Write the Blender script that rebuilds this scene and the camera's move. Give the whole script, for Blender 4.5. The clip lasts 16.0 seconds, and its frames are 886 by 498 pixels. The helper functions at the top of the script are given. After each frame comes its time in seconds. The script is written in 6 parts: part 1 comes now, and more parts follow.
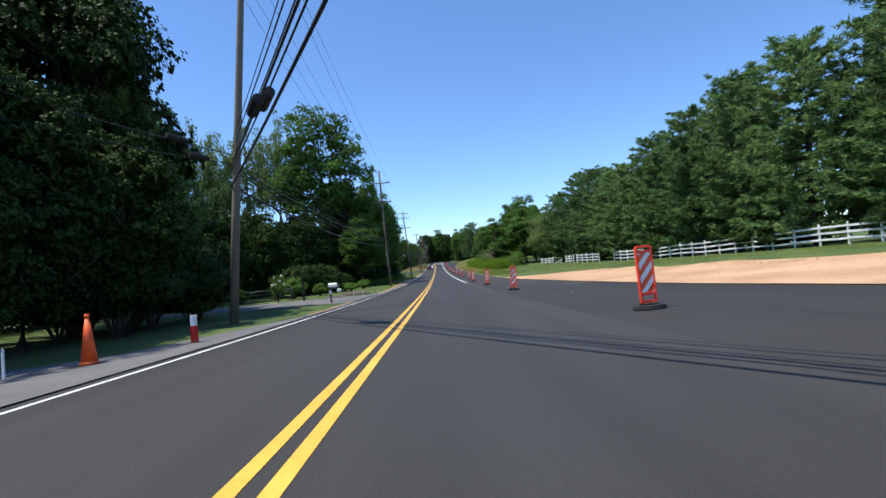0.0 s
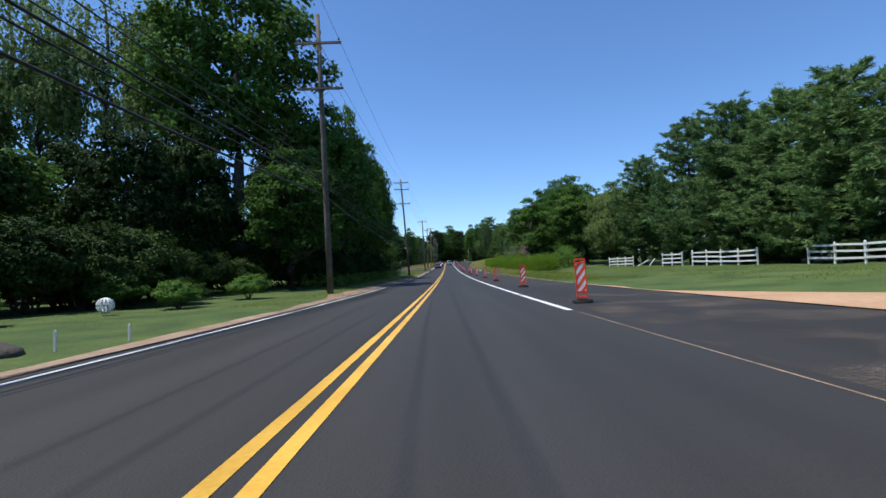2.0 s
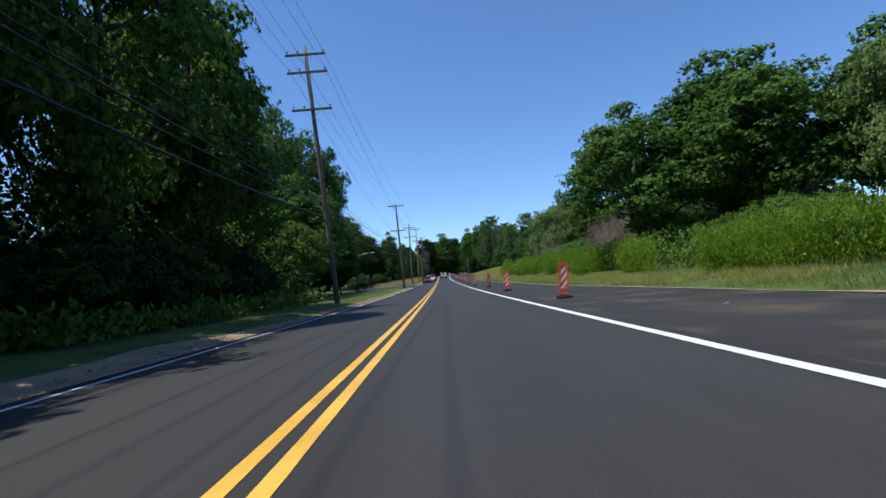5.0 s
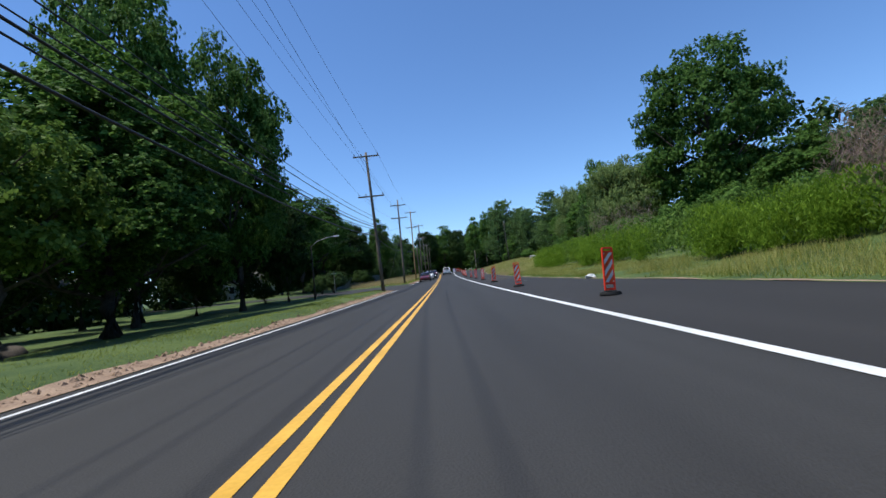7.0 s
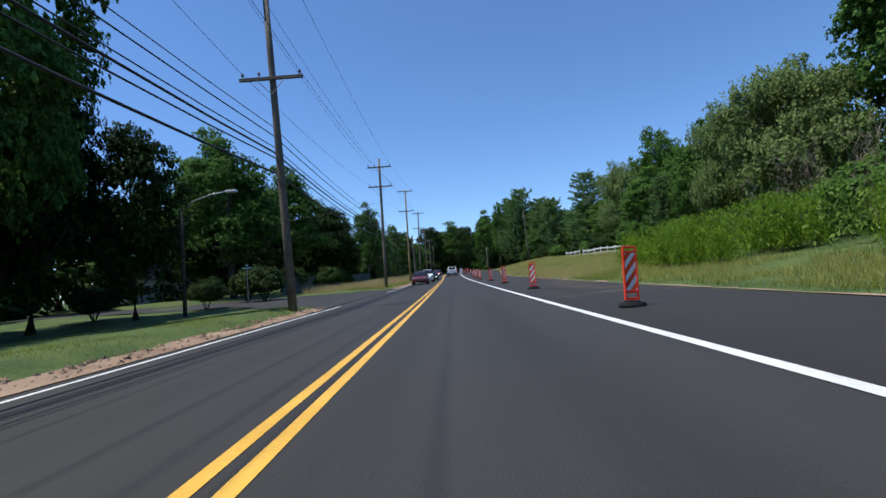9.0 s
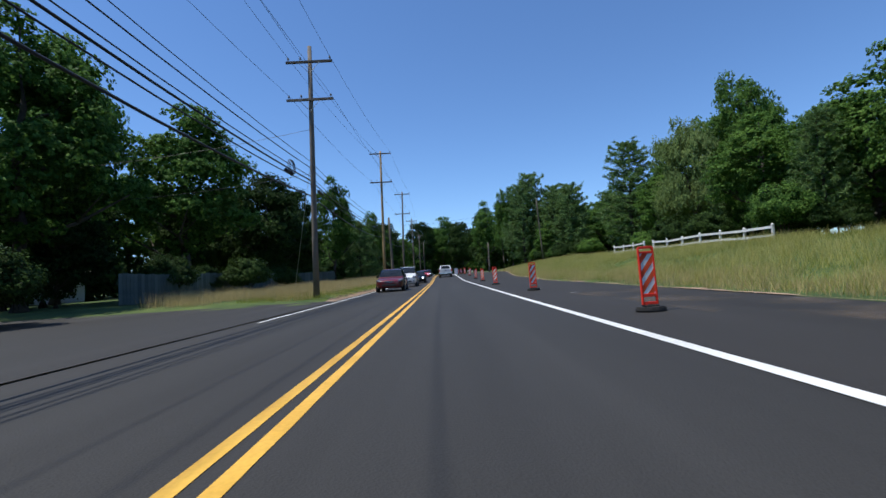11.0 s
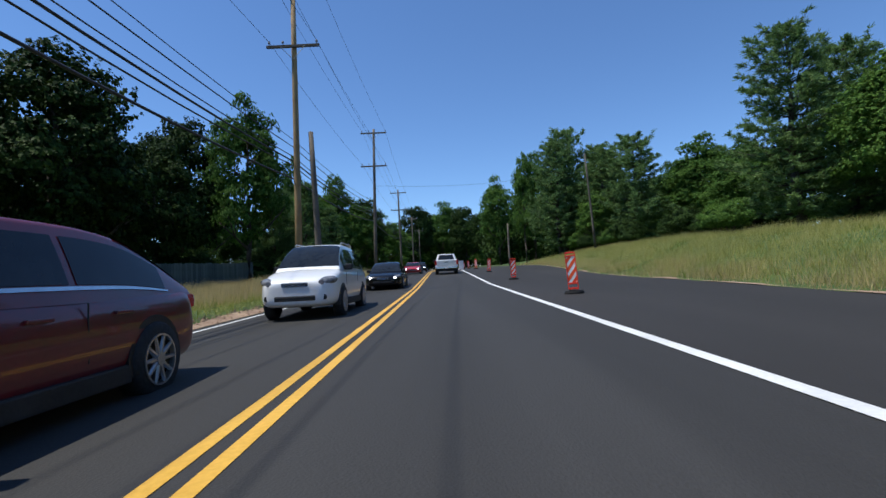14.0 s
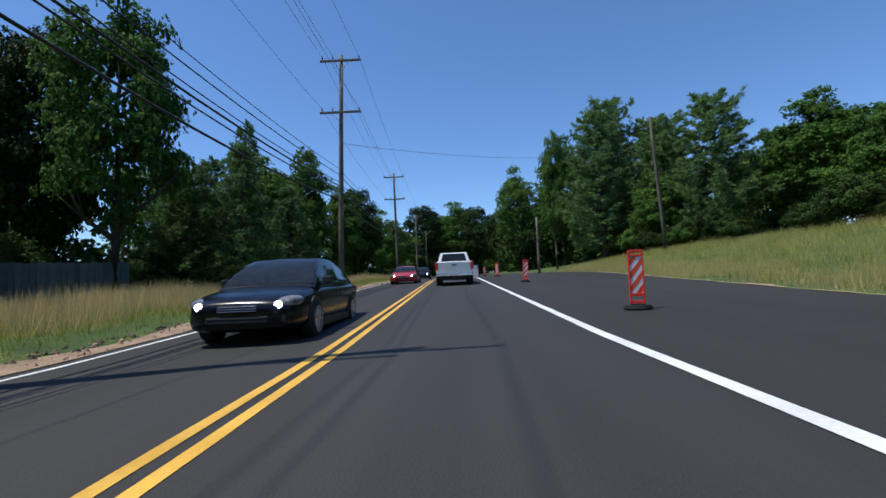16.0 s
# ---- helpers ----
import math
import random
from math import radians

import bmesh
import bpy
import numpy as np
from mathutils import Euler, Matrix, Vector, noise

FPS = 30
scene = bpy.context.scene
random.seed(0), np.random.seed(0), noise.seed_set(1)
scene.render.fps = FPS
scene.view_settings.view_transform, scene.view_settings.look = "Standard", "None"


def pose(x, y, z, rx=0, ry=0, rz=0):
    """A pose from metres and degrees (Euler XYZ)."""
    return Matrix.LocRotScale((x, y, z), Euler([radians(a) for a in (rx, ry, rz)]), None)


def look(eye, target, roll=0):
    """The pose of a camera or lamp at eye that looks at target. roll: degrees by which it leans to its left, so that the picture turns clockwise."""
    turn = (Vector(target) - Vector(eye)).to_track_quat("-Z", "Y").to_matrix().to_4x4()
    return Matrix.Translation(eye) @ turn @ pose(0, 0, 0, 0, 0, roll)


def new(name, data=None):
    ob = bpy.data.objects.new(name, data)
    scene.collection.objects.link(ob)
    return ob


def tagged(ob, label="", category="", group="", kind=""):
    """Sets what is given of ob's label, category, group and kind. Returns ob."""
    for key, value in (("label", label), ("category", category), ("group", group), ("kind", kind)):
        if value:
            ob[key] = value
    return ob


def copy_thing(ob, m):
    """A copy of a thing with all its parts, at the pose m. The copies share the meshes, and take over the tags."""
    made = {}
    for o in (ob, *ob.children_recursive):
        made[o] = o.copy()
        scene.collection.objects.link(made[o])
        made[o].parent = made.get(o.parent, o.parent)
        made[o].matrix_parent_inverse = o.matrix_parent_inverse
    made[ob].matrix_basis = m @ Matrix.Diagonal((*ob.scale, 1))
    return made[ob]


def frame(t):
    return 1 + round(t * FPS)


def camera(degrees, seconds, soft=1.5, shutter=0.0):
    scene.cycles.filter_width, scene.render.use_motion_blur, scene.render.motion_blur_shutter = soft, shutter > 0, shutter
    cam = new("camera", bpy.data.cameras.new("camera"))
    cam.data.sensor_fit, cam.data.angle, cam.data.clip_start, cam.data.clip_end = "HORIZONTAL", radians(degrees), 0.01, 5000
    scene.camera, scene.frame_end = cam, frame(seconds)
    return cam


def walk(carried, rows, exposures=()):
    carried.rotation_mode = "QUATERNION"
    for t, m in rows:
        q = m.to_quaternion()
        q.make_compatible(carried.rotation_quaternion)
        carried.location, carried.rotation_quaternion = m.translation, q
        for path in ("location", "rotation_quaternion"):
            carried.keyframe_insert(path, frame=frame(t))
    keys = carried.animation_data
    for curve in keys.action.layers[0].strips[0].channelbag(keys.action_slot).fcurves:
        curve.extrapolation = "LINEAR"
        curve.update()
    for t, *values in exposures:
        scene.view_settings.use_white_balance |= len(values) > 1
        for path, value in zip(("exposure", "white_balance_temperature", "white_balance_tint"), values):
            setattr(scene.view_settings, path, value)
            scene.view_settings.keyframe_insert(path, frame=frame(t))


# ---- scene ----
cam = camera(86.3, 16.0)
# seconds, x, y, z, yaw, pitch, roll
ROWS = [
    (0.0, -0.000, -0.000, 2.400, -0.70, 1.90, 4.86),
    (0.5, 0.021, 9.324, 2.130, -0.51, 1.55, 2.67),
    (1.0, 0.072, 18.198, 1.873, -0.21, 1.71, 2.72),
    (1.5, 0.101, 27.072, 1.680, 0.03, 2.12, 2.54),
    (2.0, 0.029, 35.194, 1.513, 0.55, 2.08, 1.84),
    (2.5, 0.016, 43.032, 1.374, 1.61, 3.08, 5.35),
    (3.0, -0.135, 50.983, 1.261, 0.96, 2.56, 7.44),
    (3.5, -0.149, 59.261, 1.159, 0.01, 3.21, 8.47),
    (4.0, -0.071, 67.677, 1.051, -0.99, 3.60, 4.78),
    (6.5, 0.054, 104.618, 0.896, 0.76, 4.19, 5.21),
    (7.0, 0.054, 111.563, 0.939, 0.22, 3.62, 5.85),
    (7.5, 0.110, 118.467, 0.961, -0.19, 3.78, 5.10),
    (8.0, 0.190, 125.238, 1.019, -0.18, 3.63, 3.77),
    (8.5, 0.215, 131.244, 1.029, 0.83, 3.56, 2.90),
    (9.0, 0.224, 137.324, 1.078, 0.86, 3.83, 4.34),
    (11.5, 0.175, 166.053, 1.391, -0.21, 3.90, 3.01),
    (12.0, 0.124, 171.285, 1.470, -0.13, 3.38, 3.34),
    (12.5, 0.104, 176.363, 1.491, -0.09, 3.85, 3.85),
    (13.0, 0.159, 181.778, 1.621, -0.58, 3.77, 4.09),
    (13.5, 0.223, 186.469, 1.704, -0.50, 3.80, 2.30),
    (14.0, 0.341, 191.096, 1.788, -0.11, 3.23, 2.88),
    (14.5, 0.368, 195.201, 1.843, 0.69, 3.41, 1.46),
    (15.0, 0.445, 199.341, 1.913, 1.05, 3.85, 3.58),
    (15.5, 0.537, 203.549, 2.009, 0.13, 3.99, 3.58),
    (16.0, 0.656, 207.481, 2.054, 1.16, 4.08, 2.36),
]
walk(cam, [(t, pose(x, y, z, 90 + pitch, roll, yaw)) for t, x, y, z, yaw, pitch, roll in ROWS], [(0.0, 0.38, 5750, 10), (0.6, 0.36, 5700, 10), (1.4, 0.08, 5600, 10), (8.0, 0.02, 5620, 10), (11.5, -0.06, 5640, 10), (16.0, -0.12, 5620, 10)])

# ---- light ----
world = bpy.data.worlds.new("world")
scene.world = world
world.use_nodes = True
wn = world.node_tree
sky = wn.nodes.new("ShaderNodeTexSky")
sky.sky_type, sky.sun_disc = "NISHITA", False
sky.sun_elevation, sky.sun_rotation = radians(67), radians(256.3)
sky.altitude, sky.air_density, sky.dust_density, sky.ozone_density = 300, 1.0, 0.0, 6.0
wn.links.new(sky.outputs[0], wn.nodes["Background"].inputs[0])
wn.nodes["Background"].inputs[1].default_value = 0.148
sun = new("sun", bpy.data.lights.new("sun", "SUN"))
sun.data.energy, sun.data.angle, sun.data.color = 5.0, radians(0.5), (1.0, 0.89, 0.71)
sun.matrix_world = look((-41, -10, 100), (0, 0, 0))


# ---- lie of the land ----
def prof(y):
    """Height of the road's centre line along its length."""
    if y < 0:
        return 1.459 - 0.0317 * y
    if y > 214:
        return 1.204 + 0.034 * (min(y, 245) - 214) + 0.016 * (min(max(y, 245), 430) - 245)
    u = (y - 100) / 100
    return 1.210 * u * u - 0.249 * u ** 3


def smooth(a, b, v):
    v = min(1.0, max(0.0, (v - a) / (b - a)))
    return v * v * (3 - 2 * v)


def along(table, y):
    ys, vs = zip(*table)
    return float(np.interp(y, ys, vs))


YELLOW, WHITE_R, WHITE_L, EDGE_L = -0.98, 2.65, -4.62, -4.92
EDGE_R = [(-40, 8.4), (8, 8.1), (14, 7.6), (35, 7.25), (40, 7.0), (60, 7.0), (75, 7.05), (82, 7.4), (98, 7.2), (112, 6.8), (120, 6.95), (127, 7.05), (135, 6.7), (145, 6.6),
          (150, 6.7), (164, 6.9), (184, 7.45), (193, 7.25), (204, 8.25), (210, 8.6), (218, 8.9), (239, 11.0), (270, 12.0), (320, 9.0), (500, 7.0)]
BANK_R = [(-40, 0.5), (15, 0.5), (60, 0.3), (100, 0.4), (125, 1.0), (165, 1.1), (190, 1.5), (230, 1.7), (260, 1.4), (300, 0.6), (400, 0.5)]
BANK_L = [(-40, 0.0), (40, 0.03), (56, 0.15), (110, 0.22), (150, 0.3), (156, 0.26), (159, 0.0), (181.5, 0.0), (184.5, 0.26), (230, 0.27), (300, 0.2)]


def gz(x, y):
    """Height of the ground."""
    e = along(EDGE_R, y)
    z = prof(y) + 0.0175 * (min(max(x, -7.0), e) + 0.98)
    if x > e:
        z += along(BANK_R, y) * smooth(e, e + 10, x) + 0.012 * min(x - e, 60) + 0.04 * math.sin(x * 1.3 + y * 0.7) * smooth(e + 1, e + 4, x)
    if x < EDGE_L:
        z -= 0.055 * min(max(-7.0 - x, 0), 12) * smooth(112, 124, y) * (1 - smooth(156, 166, y))
        z += along(BANK_L, y) * smooth(EDGE_L, EDGE_L - 1.3, x) + 0.03 * math.sin(x * 0.9 + y * 0.5) * smooth(EDGE_L - 2, EDGE_L - 5, x)
    return z


# ---- materials ----
def mat(name, low, high, rough=0.8, metal=0.0, scale=3.0, fine=40.0, bump=0.0, spread=(0.35, 0.65), stretch=None, coat=0.0, island=0.0, thin=0.0, obj=0.0, spec=0.5):
    """A surface that wanders between two colours at a coarse and a fine scale, with fine relief."""
    m = bpy.data.materials.new(name)
    m.use_nodes = True
    nt, nodes = m.node_tree, m.node_tree.nodes
    p = nodes["Principled BSDF"]
    p.inputs["Roughness"].default_value, p.inputs["Metallic"].default_value = rough, metal
    p.inputs["Coat Weight"].default_value = coat
    p.inputs["Specular IOR Level"].default_value = spec
    co = nodes.new("ShaderNodeTexCoord")
    big, small = nodes.new("ShaderNodeTexNoise"), nodes.new("ShaderNodeTexNoise")
    for n, s, d in ((big, scale, 5), (small, fine, 3)):
        n.inputs["Scale"].default_value, n.inputs["Detail"].default_value = s, d
        nt.links.new(co.outputs["Object"], n.inputs["Vector"])
    if stretch:
        mp = nodes.new("ShaderNodeMapping")
        mp.inputs["Scale"].default_value = stretch
        nt.links.new(co.outputs["Object"], mp.inputs[0])
        nt.links.new(mp.outputs[0], big.inputs["Vector"])
    mix = nodes.new("ShaderNodeMath")
    mix.operation = "MULTIPLY_ADD"
    mix.inputs[1].default_value = 0.6
    half = nodes.new("ShaderNodeMath")
    half.operation = "MULTIPLY"
    half.inputs[1].default_value = 0.4
    nt.links.new(small.outputs[0], half.inputs[0])
    nt.links.new(big.outputs[0], mix.inputs[0])
    nt.links.new(half.outputs[0], mix.inputs[2])
    value = mix.outputs[0]
    for amount, kind, out in ((island, "ShaderNodeNewGeometry", "Random Per Island"), (obj, "ShaderNodeObjectInfo", "Random")):
        if amount:
            src, add = nodes.new(kind), nodes.new("ShaderNodeMath")
            add.operation = "MULTIPLY_ADD"
            add.inputs[1].default_value = amount
            sub = nodes.new("ShaderNodeMath")
            sub.operation = "SUBTRACT"
            sub.inputs[1].default_value = amount / 2
            nt.links.new(src.outputs[out], add.inputs[0])
            nt.links.new(value, sub.inputs[0])
            nt.links.new(sub.outputs[0], add.inputs[2])
            value = add.outputs[0]
    ramp = nodes.new("ShaderNodeValToRGB")
    ramp.color_ramp.elements[0].position, ramp.color_ramp.elements[1].position = spread
    ramp.color_ramp.elements[0].color, ramp.color_ramp.elements[1].color = (*low[:3], 1), (*high[:3], 1)
    nt.links.new(value, ramp.inputs[0])
    nt.links.new(ramp.outputs[0], p.inputs["Base Color"])
    if bump:
        b = nodes.new("ShaderNodeBump")
        b.inputs["Strength"].default_value, b.inputs["Distance"].default_value = bump, 0.02
        nt.links.new(small.outputs[0], b.inputs["Height"])
        nt.links.new(b.outputs[0], p.inputs["Normal"])
    if thin:
        t, a = nodes.new("ShaderNodeBsdfTranslucent"), nodes.new("ShaderNodeMixShader")
        a.inputs[0].default_value = thin
        nt.links.new(ramp.outputs[0], t.inputs[0])
        nt.links.new(p.outputs[0], a.inputs[1])
        nt.links.new(t.outputs[0], a.inputs[2])
        nt.links.new(a.outputs[0], nodes["Material Output"].inputs[0])
    return m


ASPHALT = mat("asphalt", (0.0275, 0.026, 0.0238), (0.0455, 0.0435, 0.0405), 0.75, scale=0.9, fine=60, bump=0.35, spread=(0.34, 0.68), spec=0.35, stretch=(1.6, 0.06, 1))
ASPHALT_NEW = mat("new_asphalt", (0.022, 0.0205, 0.0188), (0.040, 0.037, 0.0345), 0.8, scale=0.5, fine=50, bump=0.4, spread=(0.3, 0.72), spec=0.35, stretch=(1.2, 0.14, 1))
DRIVE = mat("old_asphalt", (0.09, 0.09, 0.09), (0.16, 0.155, 0.15), 0.9, scale=0.8, fine=30, bump=0.4)
YELLOW_PAINT = mat("yellow_paint", (0.60, 0.33, 0.03), (0.80, 0.47, 0.06), 0.6, scale=1.5, fine=25, bump=0.15)
WHITE_PAINT = mat("road_white_paint", (0.62, 0.62, 0.60), (0.84, 0.84, 0.82), 0.6, scale=1.2, fine=25, bump=0.15)
GRASS_GROUND = mat("lawn_ground", (0.030, 0.062, 0.009), (0.100, 0.138, 0.024), 0.95, scale=0.6, fine=16, bump=1.0, spread=(0.38, 0.64))
DIRT = mat("bare_dirt", (0.36, 0.205, 0.105), (0.54, 0.345, 0.20), 0.95, scale=0.5, fine=9, bump=0.9)
MULCH_SOIL = mat("dark_soil", (0.06, 0.045, 0.03), (0.16, 0.12, 0.08), 0.95, scale=3, fine=20, bump=0.8)
GRAVEL = mat("gravel_shoulder", (0.20, 0.128, 0.08), (0.40, 0.285, 0.19), 0.95, scale=1.5, fine=22, bump=1.0)
WOOD_POLE = mat("pole_wood", (0.085, 0.072, 0.056), (0.185, 0.155, 0.122), 0.9, scale=2.0, fine=25, bump=0.5, obj=0.35)
WOOD_NEW = mat("new_pole_wood", (0.27, 0.17, 0.075), (0.42, 0.29, 0.14), 0.85, scale=2.0, fine=25, bump=0.4)
STEEL = mat("galvanised_steel", (0.30, 0.31, 0.32), (0.46, 0.47, 0.48), 0.45, 0.8, scale=4, fine=40)
CERAMIC = mat("insulator_ceramic", (0.16, 0.15, 0.15), (0.28, 0.27, 0.27), 0.3, scale=6, fine=30)
CABLE = mat("black_cable", (0.010, 0.010, 0.011), (0.025, 0.025, 0.026), 0.6, scale=6, fine=40)
BARE_WIRE = mat("bare_wire", (0.05, 0.05, 0.055), (0.10, 0.10, 0.11), 0.5, 0.5, scale=6, fine=40)
ORANGE = mat("orange_plastic", (0.76, 0.035, 0.014), (0.90, 0.065, 0.024), 0.5, scale=3, fine=25, obj=0.3)
ORANGE_SHEET = mat("orange_reflective_sheet", (0.74, 0.075, 0.02), (0.90, 0.12, 0.03), 0.4, scale=4, fine=30, obj=0.5)
WHITE_SHEET = mat("white_reflective_sheet", (0.82, 0.81, 0.77), (0.94, 0.93, 0.90), 0.4, scale=3, fine=25, obj=0.3)
RUBBER = mat("black_rubber", (0.012, 0.012, 0.012), (0.035, 0.034, 0.033), 0.85, scale=4, fine=30, bump=0.3)
WHITE_WOOD = mat("white_painted_wood", (0.62, 0.62, 0.60), (0.84, 0.84, 0.82), 0.65, scale=2.5, fine=30, bump=0.15, obj=0.2)
BARK = mat("bark", (0.035, 0.028, 0.022), (0.11, 0.09, 0.07), 0.95, scale=4, fine=18, bump=1.0)


def leaf_mat(name, low, high, thin=0.38):
    return mat(name, low, high, 0.55, scale=0.25, fine=3.0, island=0.55, thin=thin, obj=0.25, spread=(0.2, 0.8), spec=0.06)


LEAF_MAPLE = leaf_mat("maple_leaf", (0.046, 0.105, 0.020), (0.180, 0.300, 0.060), 0.40)
# Leaf green lowered so that deep tree shade sits in the colour.
LEAF_SHADED = leaf_mat("shaded_leaf", (0.014, 0.032, 0.008), (0.058, 0.098, 0.020), 0.12)
LEAF_LIGHT = leaf_mat("light_leaf", (0.069, 0.131, 0.022), (0.213, 0.312, 0.062), 0.35)
LEAF_OLIVE = leaf_mat("olive_leaf", (0.090, 0.140, 0.040), (0.250, 0.325, 0.105), 0.35)
LEAF_PINE = leaf_mat("pine_needle", (0.070, 0.135, 0.048), (0.225, 0.330, 0.110), 0.26)
LEAF_TAN = leaf_mat("dry_grass", (0.40, 0.31, 0.135), (0.68, 0.55, 0.28), 0.45)
LEAF_GRASS = leaf_mat("green_grass", (0.060, 0.105, 0.018), (0.170, 0.230, 0.045), 0.35)
LEAF_PALE = leaf_mat("pale_grass", (0.34, 0.325, 0.075), (0.62, 0.57, 0.22), 0.5)
LEAF_VERGE = leaf_mat("verge_blade", (0.135, 0.180, 0.026), (0.31, 0.35, 0.075), 0.5)
LEAF_WEED = leaf_mat("weed_leaf", (0.105, 0.190, 0.014), (0.250, 0.380, 0.034), 0.45)
PLUME = leaf_mat("dry_plume", (0.26, 0.19, 0.15), (0.42, 0.33, 0.27), 0.4)


# ---- building blocks ----
def link(name, me, material, parent=None, label=""):
    ob = new(name, me)
    if material:
        me.materials.append(material)
    if parent:
        ob.parent = parent
    if label:
        ob["label"] = label
    return ob


def part(name, bm, material, parent=None, label="", flat=True):
    me = bpy.data.meshes.new(name)
    bm.to_mesh(me)
    bm.free()
    if not flat:
        for p in me.polygons:
            p.use_smooth = True
    return link(name, me, material, parent, label)


def faces(name, verts, polys, material, parent=None, label="", flat=True):
    me = bpy.data.meshes.new(name)
    me.from_pydata([tuple(v) for v in verts], [], polys)
    me.update()
    if not flat:
        for p in me.polygons:
            p.use_smooth = True
    return link(name, me, material, parent, label)


def quads(name, corners, material, parent=None, label=""):
    """A mesh of loose four-sided faces from an array of n x 4 x 3."""
    n = len(corners)
    me = bpy.data.meshes.new(name)
    me.vertices.add(4 * n)
    me.vertices.foreach_set("co", np.ascontiguousarray(corners, np.float32).ravel())
    me.loops.add(4 * n)
    me.loops.foreach_set("vertex_index", np.arange(4 * n, dtype=np.int32))
    me.polygons.add(n)
    me.polygons.foreach_set("loop_start", np.arange(0, 4 * n, 4, dtype=np.int32))
    me.update(calc_edges=True)
    return link(name, me, material, parent, label)


def thing(name, at, label, category, group="", kind=""):
    ob = new(name)
    ob.location = at
    return tagged(ob, label, category, group, kind)


def box(bm, lo, hi, bevel=0.0, turn=None):
    m = Matrix.Translation([(a + b) / 2 for a, b in zip(lo, hi)]) @ Matrix.Diagonal([b - a for a, b in zip(lo, hi)] + [1])
    vs = bmesh.ops.create_cube(bm, size=1, matrix=(turn @ m) if turn else m)["verts"]
    if bevel:
        bmesh.ops.bevel(bm, geom=list({e for v in vs for e in v.link_edges}), offset=bevel, segments=2, affect="EDGES", profile=0.6)
    return vs


def rod(bm, a, b, r0, r1=None, sides=8, caps=True):
    a, b = Vector(a), Vector(b)
    d = b - a
    m = Matrix.Translation((a + b) / 2) @ d.to_track_quat("Z", "Y").to_matrix().to_4x4()
    bmesh.ops.create_cone(bm, cap_ends=caps, segments=sides, radius1=r0, radius2=r0 if r1 is None else r1, depth=d.length, matrix=m)


def tube(bm, points, radii, sides=7):
    """One bent, tapering tube through the points."""
    rings = []
    pts = [Vector(p) for p in points]
    for i, p in enumerate(pts):
        d = (pts[min(i + 1, len(pts) - 1)] - pts[max(i - 1, 0)]).normalized()
        q = d.to_track_quat("Z", "Y")
        rings.append([bm.verts.new(p + q @ Vector((radii[i] * math.cos(2 * math.pi * k / sides), radii[i] * math.sin(2 * math.pi * k / sides), 0))) for k in range(sides)])
    for a, b in zip(rings, rings[1:]):
        for k in range(sides):
            bm.faces.new((a[k], a[(k + 1) % sides], b[(k + 1) % sides], b[k]))
    bm.faces.new(rings[-1])
    bm.faces.new(rings[0][::-1])


def strip(name, left, right, y0, y1, material, step=1.0, lift=0.0, cols=2, parent=None, thick=0.0):
    """A sheet along the road between two edges, which may be functions of y, laid on the ground."""
    fl = left if callable(left) else (lambda y: left)
    fr = right if callable(right) else (lambda y: right)
    n = max(1, round((y1 - y0) / step))
    verts, polys = [], []
    for i in range(n + 1):
        y = y0 + (y1 - y0) * i / n
        for k in range(cols):
            x = fl(y) + (fr(y) - fl(y)) * k / (cols - 1)
            verts.append((x, y, gz(x, y) + lift))
    for i in range(n):
        for k in range(cols - 1):
            a = i * cols + k
            polys.append((a, a + 1, a + cols + 1, a + cols))
    if thick:
        m = len(verts)
        rim = [i * cols for i in range(n + 1)] + [(n + 1) * cols - 1 - i * cols for i in range(n + 1)]
        low = {v: m + j for j, v in enumerate(rim)}
        verts += [(verts[v][0], verts[v][1], verts[v][2] - thick) for v in rim]
        for a, b in zip(rim, rim[1:] + rim[:1]):
            polys.append((b, a, low[a], low[b]))
    return faces(name, verts, polys, material, parent)


# ---- ground, road and paint ----
xs = np.unique(np.concatenate([[-900, -600, -400, -260, -180, -120, -90, -70], np.arange(-55, -20, 5), np.arange(-20, -10, 1.5), np.arange(-10, -4.5, 0.35), np.arange(-4, 6, 2),
                               np.arange(6, 20, 0.6), np.arange(20, 34, 2), [38, 45, 55, 70, 90, 120, 180, 260, 400, 600, 900]]))
ys = np.concatenate([[-500, -250, -120, -70], np.arange(-45, 300, 2.0), np.arange(300, 440, 8.0), [460, 520, 620, 800, 1100, 1600]])
gv = []
for gy in ys:
    e = along(EDGE_R, gy)
    for gx in xs:
        gv.append((gx, gy, gz(gx, gy) - (0.09 if EDGE_L + 0.1 < gx < e - 0.1 else 0.0)))
gp = [(i * len(xs) + k, i * len(xs) + k + 1, (i + 1) * len(xs) + k + 1, (i + 1) * len(xs) + k) for i in range(len(ys) - 1) for k in range(len(xs) - 1)]
ground = tagged(faces("ground", gv, gp, GRASS_GROUND, flat=False), "green mown grass and verge ground", "ground", kind="structure")

road = tagged(strip("road", EDGE_L, 2.72, -60, 420, ASPHALT, 2.0, 0.006, 6, thick=0.1), "smooth dark grey two-lane asphalt road", "road", kind="structure")
lane_new = tagged(strip("pavement", 2.72, lambda y: along(EDGE_R, y), -60, 420, ASPHALT_NEW, 2.0, 0.0, 6, thick=0.1),
                  "darker fresh asphalt of the unopened new lane", "pavement", kind="structure")


